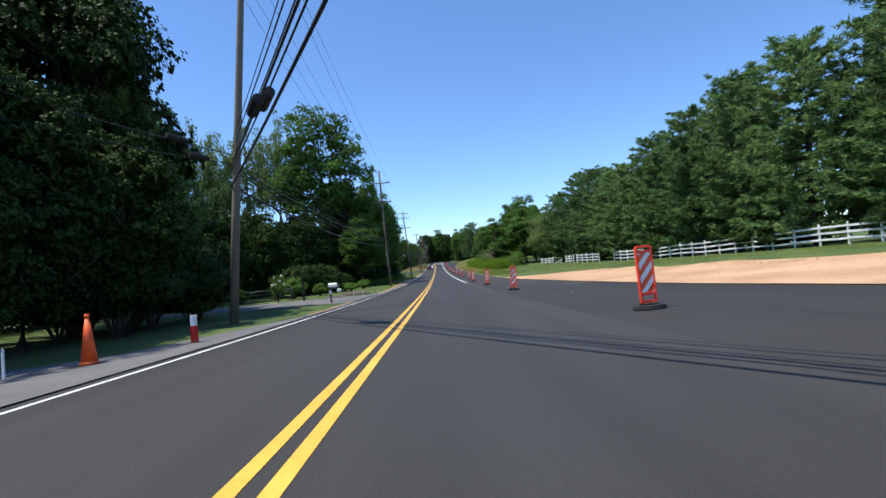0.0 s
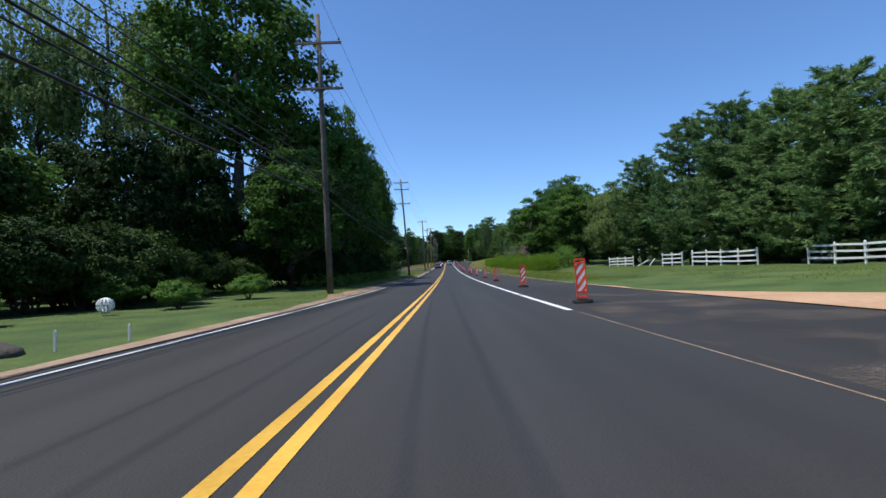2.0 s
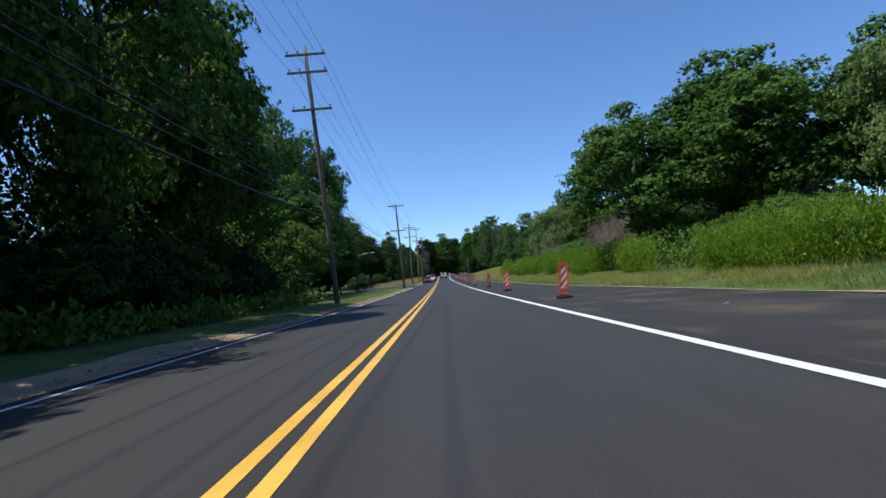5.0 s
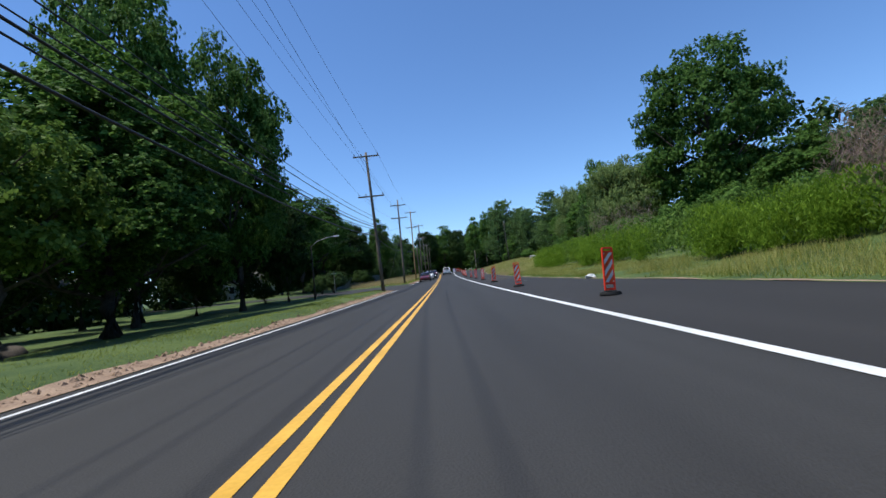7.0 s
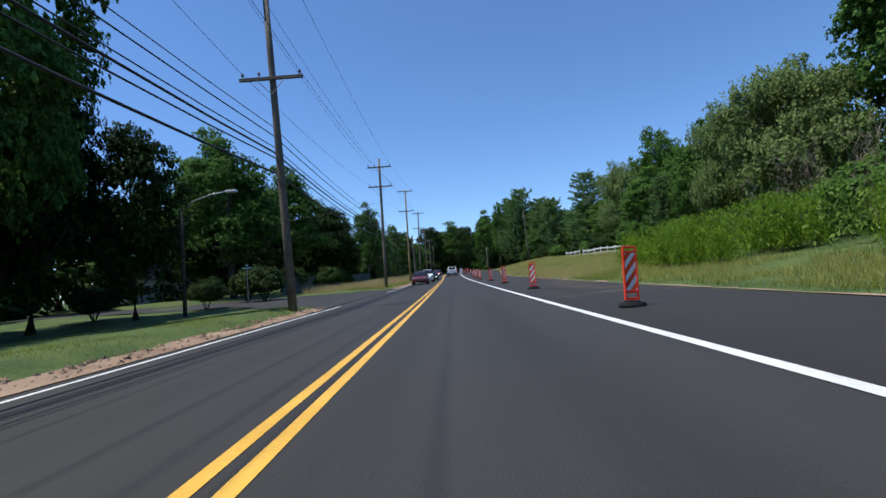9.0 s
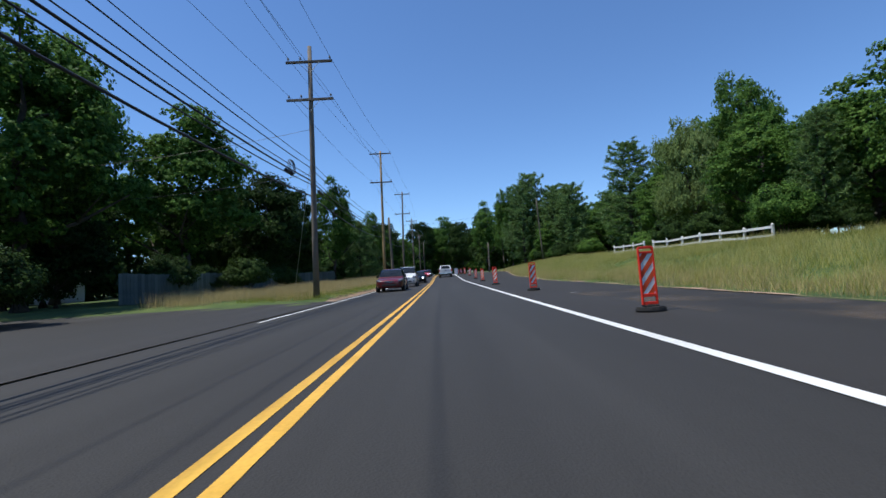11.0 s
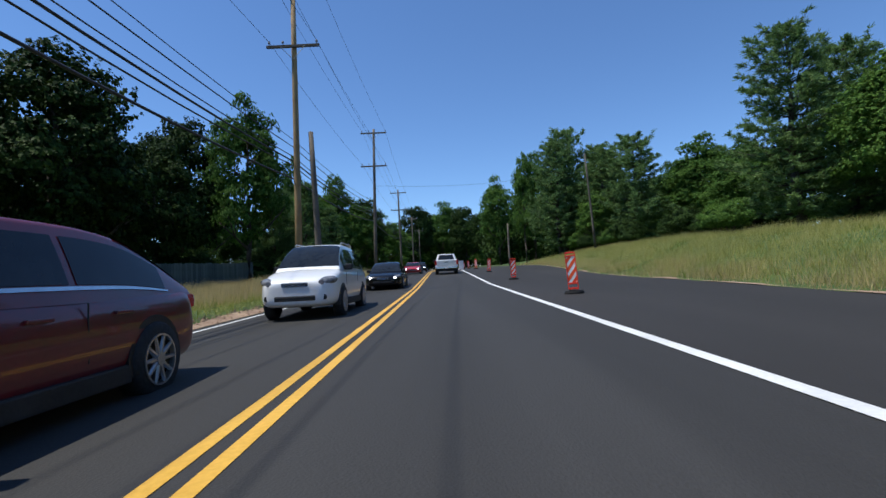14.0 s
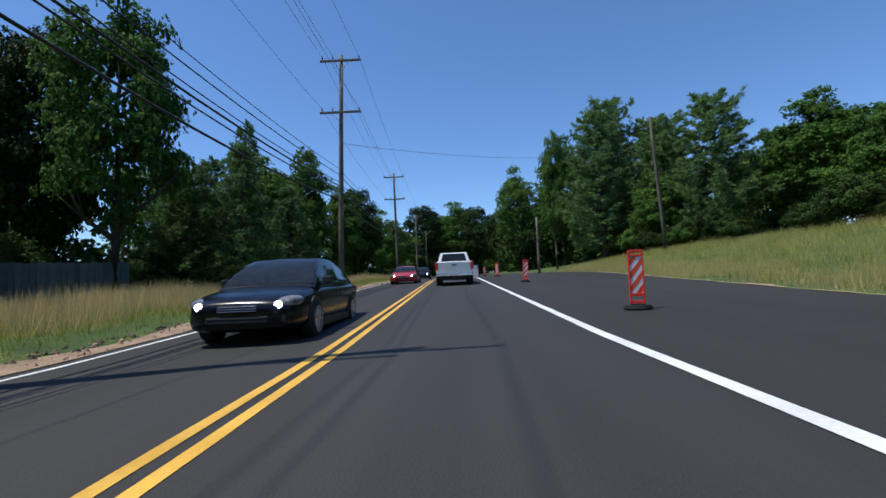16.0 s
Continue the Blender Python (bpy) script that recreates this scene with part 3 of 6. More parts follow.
RIGHT = [
    (P0, 30, 26, 15.5, 5.4), (P0, 29.5, 36, 16, 5.2), (P1, 30, 44, 16.8, 5.2), (P0, 29.5, 52, 16, 5.2), (P1, 29.5, 61, 15.6, 5.0), (P0, 29.5, 69.5, 14, 5.2), (P0, 30, 76, 14.6, 5.2), (P1, 29, 82.5, 16, 5.2),
    (P0, 28.5, 90, 16.4, 5.2), (P1, 26.8, 99.5, 14.4, 4.4), (P0, 33, 65, 15, 5.0), (P0, 33, 32, 16, 4.6), (P0, 29.5, 18, 16, 4.6), (P0, 30, 8, 16, 4.6), (P0, 33, 48, 17, 5), (P1, 33, 86, 15.5, 5),
    (OLIVE, 24, 104.5, 12.5, 4.4), (ASH, 29, 108, 15.2, 4.4), (M0, 21.5, 113, 14.9, 5.5), (M0, 22.5, 119, 17.5, 7.0), (M0, 26, 123.5, 16.3, 6.2), (M0, 26.5, 109, 14.5, 5.5), 
    (M0, 14.8, 117.5, 13.4, 5.5), (BIG, 29.6, 161, 23.6, 9.0), (M0, 31, 150, 9.9, 5.5), (M0, 27, 172, 14.0, 5.1), (OLIVE, 21, 165.5, 12.2, 4.8),
    (M0, 26, 183, 14.2, 4.2), (OLIVE, 23.5, 175, 12.8, 4.0), (M0, 29.5, 192, 12.2, 6.1), (P1, 24.5, 190, 8.1, 1.9), (M0, 28.5, 201, 12.8, 5.5), (OLIVE, 28.6, 213, 16.5, 4.8), (BIG, 36, 214.5, 21.9, 6.1),
    (P1, 27.2, 226, 15.6, 4.4), (P0, 34.2, 229, 15.2, 4.2), (M0, 29, 219, 12.2, 5.1), 
    (M0, 33, 249, 15.1, 5.5), (M0, 32, 241, 10.5, 3.7), (P0, 26, 252, 14.4, 4.5), (P1, 24, 258, 14.1, 4.3), (P0, 26, 266, 16.8, 4.7), (M0, 34, 256, 13.4, 4.8), (M0, 37, 246, 11.1, 4.6),
    (P1, 18.4, 262, 17.2, 4.5), (P0, 21, 268, 20.1, 5.0), (M2, 15, 272, 21.3, 2.2), (M0, 14, 300, 23.3, 5.5), (M0, 19, 284, 23.9, 5.9), (P0, 30, 272, 16.8, 4.1), (M0, 27, 290, 19.8, 6.6), (M0, 22, 256, 9.3, 3.3)]
FAR = [(M0, 1.5, 372, 29.1, 10.8), (M1, -8, 350, 25.0, 7.8), (M1, 9, 352, 24.3, 7.2), (M0, -14, 330, 15.1, 8.6), (M1, 16, 330, 19.7, 7.2), (M1, -20, 310, 17.1, 7.2), (M0, 24, 316, 19.8, 10.0), (M1, -5, 390, 26.3, 9.6), (M0, 12, 392, 22.1, 11.4),
       (M1, -28, 345, 21.1, 9.6), (M1, 34, 340, 23.7, 9.6), (M0, -40, 330, 18.6, 11.4), (M1, 45, 320, 23.7, 9.6)]
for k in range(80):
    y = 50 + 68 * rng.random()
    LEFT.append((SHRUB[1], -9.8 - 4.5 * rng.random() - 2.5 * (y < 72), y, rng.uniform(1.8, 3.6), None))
# Bushes added by the first drive to make the tree-shaded ground dark.
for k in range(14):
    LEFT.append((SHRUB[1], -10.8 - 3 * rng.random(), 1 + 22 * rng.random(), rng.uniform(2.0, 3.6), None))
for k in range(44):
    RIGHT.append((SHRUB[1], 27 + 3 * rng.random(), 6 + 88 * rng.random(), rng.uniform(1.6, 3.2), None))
for k in range(34):
    RIGHT.append((SHRUB[k % 2], 19.5 + 4 * rng.random(), 168 + 90 * rng.random(), rng.uniform(1.8, 3.6), None))
for k in range(20):
    RIGHT.append((SHRUB[0], 16 + 5 * rng.random(), 100 + 60 * rng.random(), rng.uniform(2.2, 4.0), None))
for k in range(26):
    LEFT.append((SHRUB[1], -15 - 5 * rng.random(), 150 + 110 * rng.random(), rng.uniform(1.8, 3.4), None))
for proto, x, y, h, r in LEFT + RIGHT + FAR:
    plant(proto, x, y, h, r, group="roadside bushes" if proto in SHRUB else "roadside trees")
for k in range(26):
    plant((M0, M1, M2)[k % 3], -36 - 7 * rng.random(), 2 + 11 * k, rng.uniform(15, 21) * (0.55 if 3 < k < 9 else 1), rng.uniform(5, 6.5), group="roadside trees")
for k in range(24):
    plant((M2, M0, P0)[k % 3], 36 + 8 * rng.random() + 9 * (k == 18), 4 + 13 * k, rng.uniform(14, 19) * (0.6 if 9 < k < 16 else 1), rng.uniform(5, 6.5), group="roadside trees")


# ---- utility poles and cables ----
POLES = [  # x, y, height, lean of the top, arm heights
    (-7.8, 17.9, 16.2, 1.5, (14.95,)), (-6.0, 59.4, 14.6, -0.35, (13.0, 10.6)), (-6.1, 111.0, 15.6, -1.0, (15.0, 13.9, 11.6)), (-5.6, 154.7, 12.9, -0.45, (12.5, 8.75)),
    (-6.15, 184.5, 13.0, 0.1, (12.1, 10.1)), (-6.0, 212.2, 14.7, 0.12, (14.4, 11.2)), (-5.7, 234.4, 13.7, 0.35, (13.3, 10.2)), (-5.6, 262.0, 12.5, -0.1, (12.0, 9.4)),
    (-5.8, 296.0, 12.0, 0.0, (11.6,)), (-5.8, 330.0, 12.0, 0.0, (11.6,))]


def pole_at(p, h):
    x, y, H, lean, _ = p
    return Vector((x + lean * h / H, y, gz(x, y) + h))


def utility_pole(p, material, label, arms=True, girth=0.165):
    x, y, H, lean, heights = p
    t = thing("utility_pole", (x, y, gz(x, y)), label, "utility pole", "power line poles")
    bm = bmesh.new()
    tube(bm, [(lean * k / 4, 0, -0.3 if k == 0 else H * k / 4) for k in range(5)], [girth * (1 - 0.09 * k) for k in range(5)], 12)
    part("shaft", bm, material, t, flat=False)
    for h in heights if arms else ():
        bm = bmesh.new()
        cx = lean * h / H
        box(bm, (cx - 1.2, -0.22, h - 0.06), (cx + 1.2, -0.12, h + 0.06), 0.008)
        arm = part("crossarm", bm, WOOD_POLE, t)
        bm = bmesh.new()
        for s in (-1, 1):
            rod(bm, (cx + s * 0.55, -0.24, h - 0.05), (cx, -0.19, h - 0.62), 0.014)
        part("brace", bm, STEEL, arm)
        for dx in (-1.08, -0.45, 1.08):
            bm = bmesh.new()
            rod(bm, (cx + dx, -0.17, h + 0.05), (cx + dx, -0.17, h + 0.15), 0.016)
            for z, r in ((0.15, 0.05), (0.19, 0.06), (0.23, 0.045)):
                rod(bm, (cx + dx, -0.17, h + z), (cx + dx, -0.17, h + z + 0.035), r, r * 0.8, 10)
            part("insulator", bm, CERAMIC, arm)
    return t


for i, p in enumerate(POLES):
    utility_pole(p, WOOD_NEW if i == 5 else WOOD_POLE, "tall orange-brown new wooden utility pole with two crossarms" if i == 5 else "weathered grey-brown wooden utility pole with crossarms")
utility_pole((-5.06, 212.3, 7.5, -0.25, ()), WOOD_POLE, "short old wooden utility pole beside a taller new one", False, 0.17)
utility_pole((19.3, 248.8, 12.0, -0.6, ()), WOOD_POLE, "bare leaning wooden pole on the grass bank", False, 0.15)
utility_pole((10.3, 260.0, 6.2, 0.0, ()), WOOD_POLE, "short bare wooden pole at the roadside", False, 0.15)


def cable(points, r, label, material, sag=0.03, name="overhead_cable", kind="cable"):
    verts, polys, sides = [], [], 5
    path = []
    for a, b in zip(points, points[1:]):
        n = 9
        s = sag * (b - a).length
        for k in range(n):
            u = k / n
            path.append(a.lerp(b, u) - Vector((0, 0, 4 * s * u * (1 - u))))
    path.append(points[-1])
    for p in path:
        for k in range(sides):
            c, s = math.cos(2 * math.pi * k / sides), math.sin(2 * math.pi * k / sides)
            verts.append((p.x + r * c, p.y, p.z + r * s))
    for i in range(len(path) - 1):
        for k in range(sides):
            polys.append((i * sides + k, i * sides + (k + 1) % sides, (i + 1) * sides + (k + 1) % sides, (i + 1) * sides + k))
    return tagged(faces(name, verts, polys, material, flat=False), label, kind, "overhead cables")


line = [(11.2, -16.6, 13.0, 0.0, ())] + POLES
for dx, h, r, sag in ((-0.17, 5.15, 0.038, 0.016), (-0.17, 5.75, 0.024, 0.017), (-0.17, 5.95, 0.034, 0.014), (-0.15, 6.15, 0.018, 0.014), (-0.15, 6.6, 0.02, 0.012), (-0.15, 6.95, 0.014, 0.012)):
    cable([pole_at(p, h) + Vector((dx, -0.05, 0)) for p in line], r, "black sagging telephone cable between wooden poles", CABLE, sag)
for dx, low in ((-1.08, 0), (1.08, 0), (-0.45, 0), (-1.08, 1), (1.08, 1)):
    pts = []
    for p in line:
        hs = p[4] or (12.4,)
        pts.append(pole_at(p, hs[min(low, len(hs) - 1)] + 0.24) + Vector((dx, -0.17, -0.9 * (low and len(hs) < 2))))
    cable(pts, 0.009, "thin bare power wire strung between crossarms", BARE_WIRE, 0.012, "power_wire")


a_pole = POLES[0]
drop = [pole_at(a_pole, 6.35) + Vector((-0.15, 0, 0)), Vector((-13.5, 6.0, gz(-13.5, 6) + 7.4))]
cable(drop, 0.02, "black service cable leaving the first pole", CABLE, 0.02)
cable([pole_at(a_pole, 6.0) + Vector((-0.15, 0, 0)), Vector((-13.5, 6.4, gz(-13.5, 6) + 6.7))], 0.016, "black service cable leaving the first pole", CABLE, 0.03)
for k, (u, hh) in enumerate(((0.14, 6.35), (0.08, 6.0))):
    a = pole_at(a_pole, hh) + Vector((-0.15, 0, 0))
    b = Vector((-13.5, 6.0 + 0.4 * k, gz(-13.5, 6) + (7.4, 6.7)[k]))
    bm = bmesh.new()
    p0, p1 = a.lerp(b, u), a.lerp(b, u + 0.055)
    rod(bm, p0 - Vector((0, 0, 0.05)), p1 - Vector((0, 0, 0.05)), 0.10, None, 10)
    bmesh.ops.bevel(bm, geom=bm.edges[:], offset=0.02, segments=2, affect="EDGES")
    tagged(part("splice_case", bm, CABLE), "black splice case hung on a telephone cable", "splice case", "splice cases")
for i_, u in ((4, -0.10), (4, 0.06)):
    p = POLES[i_]
    q = POLES[i_ + (1 if u > 0 else -1)]
    a, b = pole_at(p, 5.95) + Vector((-0.17, -0.05, 0)), pole_at(q, 5.95) + Vector((-0.17, -0.05, 0))
    p0, p1 = a.lerp(b, abs(u)), a.lerp(b, abs(u) + 0.03)
    bm = bmesh.new()
    rod(bm, p0 - Vector((0, 0, 0.30)), p1 - Vector((0, 0, 0.34)), 0.09, None, 10)
    bmesh.ops.bevel(bm, geom=bm.edges[:], offset=0.02, segments=2, affect="EDGES")
    tagged(part("splice_case", bm, CABLE), "black splice case hung on a telephone cable", "splice case", "splice cases")


# two long splice cases side by side on the span before the first pole
for dx, u, drop_z in ((-0.28, 0.170, 0.42), (-0.05, 0.178, 0.40)):
    a, b = pole_at(a_pole, 5.95) + Vector((dx, -0.05, 0)), pole_at(line[0], 5.95) + Vector((dx, -0.05, 0))
    p0, p1 = a.lerp(b, u), a.lerp(b, u + 0.030)
    bm = bmesh.new()
    rod(bm, p0 - Vector((0, 0, drop_z)), p1 - Vector((0, 0, drop_z + 0.05)), 0.13, None, 12)
    bmesh.ops.bevel(bm, geom=bm.edges[:], offset=0.03, segments=2, affect="EDGES")
    tagged(part("splice_case", bm, CABLE), "long black splice case hung on a telephone cable", "splice case", "splice cases")

# coil of spare cable, guy wire and drop lines at the fifth pole
e_pole, d_pole = POLES[4], POLES[3]
c = pole_at(e_pole, 5.95).lerp(pole_at(d_pole, 5.95), 0.105) + Vector((-0.17, -0.05, -0.22))
bm = bmesh.new()
for k in range(3):
    rr = 0.36 - 0.03 * k
    tube(bm, [c + Vector((0.05 * k, rr * 1.1 * math.cos(u), rr * math.sin(u) + 0.15)) for u in np.linspace(0, 2 * math.pi, 22)], [0.016] * 22, 6)
tagged(part("cable_coil", bm, CABLE, flat=False), "black coil of spare telephone cable on the line", "cable coil")
cable([pole_at(e_pole, 7.6), Vector((-9.6, 192.0, gz(-9.6, 192.0) + 0.05))], 0.012, "thin steel guy wire anchored in the grass", STEEL, 0.0, "guy_wire", "guy wire")
cable([pole_at(e_pole, 6.3), Vector((-21.0, 187.0, gz(-21, 187) + 6.0))], 0.012, "black service cable leaving the pole", CABLE, 0.02)
cable([pole_at(e_pole, 8.6), Vector((-22.0, 184.0, gz(-22, 184) + 7.0))], 0.010, "thin service wire leaving the pole", CABLE, 0.02)


cable([pole_at(POLES[6], 8.4), Vector((14.0, 259.0, 15.4))], 0.012, "thin black wire crossing high over the road", CABLE, 0.015)


# ---- traffic panels ----
def traffic_panel():
    t = thing("traffic_barricade", (0, 0, 0), "orange and white striped upright barricade on black rubber base", "barricade", "barricades along the new lane")
    bm = bmesh.new()
    rod(bm, (0, 0, 0), (0, 0, 0.085), 0.37, 0.35, 24)
    bmesh.ops.bevel(bm, geom=[e for e in bm.edges if abs(e.verts[0].co.z - e.verts[1].co.z) < 0.01], offset=0.022, segments=2, affect="EDGES")
    bmesh.ops.scale(bm, verts=bm.verts, vec=(1, 0.62, 1))
    box(bm, (-0.17, -0.09, 0.08), (0.17, 0.09, 0.115), 0.015)
    part("base", bm, RUBBER, t, "black recycled rubber base")
    bm = bmesh.new()
    for s in (-1, 1):
        box(bm, (s * 0.172 - 0.018, -0.03, 0.12), (s * 0.172 + 0.018, 0.03, 1.13), 0.008)
    for z0, z1 in ((0.12, 0.17), (0.255, 0.31), (1.02, 1.06), (1.105, 1.15)):
        box(bm, (-0.16, -0.026, z0), (0.16, 0.026, z1), 0.008)
    for dx in (-0.1, 0.1):
        box(bm, (dx - 0.03, -0.03, 0.06), (dx + 0.03, 0.03, 0.14), 0.006)
    box(bm, (-0.155, -0.012, 0.30), (0.155, 0.012, 1.03))
    part("frame", bm, ORANGE, t, "orange plastic frame with hand hole")
    # slanted bars, clipped to the sheet
    x0, x1, z0, z1 = -0.156, 0.156, 0.30, 1.03
    for s in (-1, 1):
        y = s * 0.0145
        faces("white_sheet", [(x0, y, z0), (x1, y, z0), (x1, y, z1), (x0, y, z1)], [(0, 1, 2, 3) if s < 0 else (3, 2, 1, 0)], WHITE_SHEET, t, "white reflective sheet")
        for k in range(-1, 4):
            bm = bmesh.new()
            lo = z0 + 0.02 + 0.255 * k
            vs = [bm.verts.new(v) for v in ((x0, y + s * 0.003, lo), (x1, y + s * 0.003, lo + 0.30), (x1, y + s * 0.003, lo + 0.43), (x0, y + s * 0.003, lo + 0.13))]
            bm.faces.new(vs if s < 0 else vs[::-1])
            for co, no in (((0, 0, z0), (0, 0, -1)), ((0, 0, z1), (0, 0, 1))):
                bmesh.ops.bisect_plane(bm, geom=bm.verts[:] + bm.edges[:] + bm.faces[:], plane_co=co, plane_no=no, clear_outer=True)
            if bm.faces:
                part("stripe", bm, ORANGE_SHEET, t, "orange slanted reflective stripe")
            else:
                bm.free()
    return t


PANELS = [(3.75, 8.5), (3.5, 22.3), (3.5, 34.4), (3.5, 47.5), (3.9, 59.6), (3.9, 73.3), (4.05, 86.5), (3.9, 98.5), (3.72, 110.2), (3.95, 122.9), (3.52, 134.1), (3.64, 146.4), (3.75, 157.6), (3.85, 169.0),
          (3.9, 179.9), (3.66, 191.4), (3.94, 204.1), (4.2, 216.7), (4.4, 232.0), (4.4, 247.0), (4.4, 262.0), (4.4, 277.0)]
proto = traffic_panel()
for i, (x, y) in enumerate(PANELS):
    m = pose(x, y, gz(x, y) + 0.002, 0, rng.uniform(-3, 4), 12 if i == 9 else rng.uniform(-15, 15)) @ Matrix.Diagonal((0.86, 1, 1, 1))
    if i:
        copy_thing(proto, m)
    else:
        proto.matrix_basis = m


# ---- white board fence ----
def board_fence(name, pts, label, rails=(0.35, 0.72, 1.09), post_h=1.3, drop=0.0):
    t = thing(name, (*pts[0], gz(*pts[0])), label, "fence", "white fence")
    base = Vector(t.location)
    for a, b in zip(pts, pts[1:] + [None]):
        za = gz(*a) - drop
        bm = bmesh.new()
        box(bm, (a[0] - 0.06, a[1] - 0.06, za - 0.1), (a[0] + 0.06, a[1] + 0.06, za + post_h), 0.008)
        rod(bm, (a[0], a[1], za + post_h - 0.01), (a[0], a[1], za + post_h + 0.07), 0.11, 0.01, 4)
        bmesh.ops.translate(bm, verts=bm.verts, vec=-base)
        part("post", bm, WHITE_WOOD, t)
        if b is None:
            break
        zb = gz(*b) - drop
        for h in rails:
            bm = bmesh.new()
            va, vb = Vector((a[0], a[1], za + h)), Vector((b[0], b[1], zb + h + 0.02 * rng.normal()))
            d = vb - va
            m = Matrix.Translation((va + vb) / 2) @ d.to_track_quat("Y", "Z").to_matrix().to_4x4() @ Matrix.Diagonal((0.04, d.length, 0.14, 1))
            bmesh.ops.create_cube(bm, size=1, matrix=Matrix.Translation((-0.08, 0, 0)) @ m)
            bmesh.ops.translate(bm, verts=bm.verts, vec=-base)
            part("rail", bm, WHITE_WOOD, t)
    return t


RAILS = (0.40, 0.84, 1.26)
board_fence("board_fence", [(27.6 - 0.022 * k * 2.3, 10 + 2.3 * k) for k in range(27)], "white three-rail board fence on a grassy rise", RAILS, 1.45)
board_fence("board_fence", [(25.6, 74.4), (25.3, 76.5), (25.0, 78.6), (24.8, 80.6), (24.5, 82.6)], "white three-rail board fence ending at a gap", RAILS, 1.45)
board_fence("board_fence", [(24.7, 85.1), (24.4, 86.7), (24.05, 88.2)], "short detached length of white board fence", RAILS, 1.45)
board_fence("board_fence", [(23.3, 94.6), (22.9, 96.2), (22.5, 97.8), (22.0, 99.5)], "sagging grey-white board fence by the trees", (0.3, 0.68, 1.05), 1.2)
for fx, fy, turn, lean in ((23.7, 91.0, 10, 52), (23.4, 92.3, -35, 38), (23.2, 93.2, 60, 60)):
    bm = bmesh.new()
    box(bm, (-0.02, -0.07, 0.0), (0.02, 0.07, 1.5), 0.006)
    plank = tagged(part("fallen_board", bm, WHITE_WOOD), "loose white fence board leaning in the grass", "board", "fallen fence boards")
    plank.matrix_basis = pose(fx, fy, gz(fx, fy) - 0.03, lean, 0, turn)
for first, count in ((186.0, 7), (202.2, 4)):
    board_fence("board_fence", [(18.2, first + 2.4 * k) for k in range(count)], "white rail fence half hidden by tall grass", (0.6, 1.05), 1.2, 0.25)


# ---- grass, weeds and far woods ----
def blade_mesh(name, pts, hs, width, material, lean=0.35):
    """Upright tapering blades, each bent a little its own way."""
    n = len(pts)
    ang = rng.uniform(0, 2 * math.pi, n)
    side = np.stack([np.cos(ang), np.sin(ang), np.zeros(n)], 1) * (width * rng.uniform(0.6, 1.3, n))[:, None] / 2
    tip = np.stack([rng.normal(size=n) * lean * hs, rng.normal(size=n) * lean * hs, hs], 1)
    return quads(name, np.stack([pts - side, pts + side, pts + tip * 0.55 + side * 0.75, pts + tip], 1), material)


def scatter(n, fx0, fx1, y0, y1, clump=0.0):
    """Points on the ground between two edges, thinned into patches."""
    out = []
    while len(out) < n:
        y = y0 + (y1 - y0) * rng.random()
        a, b = fx0(y), fx1(y)
        x = a + (b - a) * rng.random()
        if clump and noise.noise((x * 0.45, y * 0.45, 2)) + 0.35 < clump * rng.random():
            continue
        out.append((x, y, gz(x, y) - 0.02))
    return np.array(out)


def er(d):
    return lambda y: along(EDGE_R, y) + d


def el(d):
    return lambda y: EDGE_L - d


def meadow(name, label, n, fx0, fx1, y0, y1, h0, h1, width, material, lean=0.3, clump=0.0):
    p = scatter(n, fx0, fx1, y0, y1, clump)
    hs = rng.uniform(h0, h1, n) * (0.75 + 0.5 * np.array([noise.noise((a[0] * 0.3, a[1] * 0.3, 7)) for a in p]))
    return tagged(blade_mesh(name, p, np.maximum(hs, 0.04), width, material, lean), label, "grass", kind="stuff")


meadow("tall_grass", "tall dry tan grass on the verge", 85000, el(1.2), el(9.5), 183.4, 268, 0.5, 1.0, 0.012, LEAF_TAN, 0.2, 0.3)
meadow("tall_grass", "green undergrowth among tall dry grass", 46000, el(0.6), el(5.0), 183.2, 268, 0.12, 0.40, 0.014, LEAF_VERGE, 0.4)
meadow("verge_grass", "short yellowing grass along the shoulder", 26000, el(0.35), el(2.2), 184, 268, 0.04, 0.18, 0.014, LEAF_PALE, 0.6, 0.3)
meadow("verge_grass", "short green grass along the shoulder", 30000, el(0.4), el(2.6), 50, 156.5, 0.04, 0.14, 0.014, LEAF_VERGE, 0.6, 0.4)
meadow("verge_grass", "short green grass of the lawn", 42000, el(2.4), el(9.0), 46, 156.5, 0.02, 0.07, 0.016, LEAF_VERGE, 0.7)
meadow("bank_grass", "tall pale yellow-green grass on the bank", 120000, er(0.6), er(13), 162, 262, 0.35, 0.85, 0.010, LEAF_PALE, 0.35, 0.4)
meadow("bank_grass", "green grass on the bank", 40000, er(0.4), er(13), 160, 262, 0.15, 0.5, 0.02, LEAF_VERGE, 0.4)
meadow("bank_grass", "dry tan grass along the asphalt edge", 26000, er(0.15), er(3.0), 165, 262, 0.25, 0.7, 0.010, LEAF_TAN, 0.3, 0.4)
meadow("verge_grass", "short mixed grass beside the new lane", 42000, er(0.35), er(5.0), 62, 166, 0.06, 0.32, 0.016, LEAF_VERGE, 0.5, 0.3)
meadow("verge_grass", "pale seeding grass beside the new lane", 30000, er(0.7), er(4.4), 96, 166, 0.15, 0.5, 0.013, LEAF_PALE, 0.35, 0.4)
meadow("verge_grass", "green grass below the fence", 42000, er(4.5), er(16), 2, 104, 0.05, 0.2, 0.014, LEAF_VERGE, 0.5, 0.3)


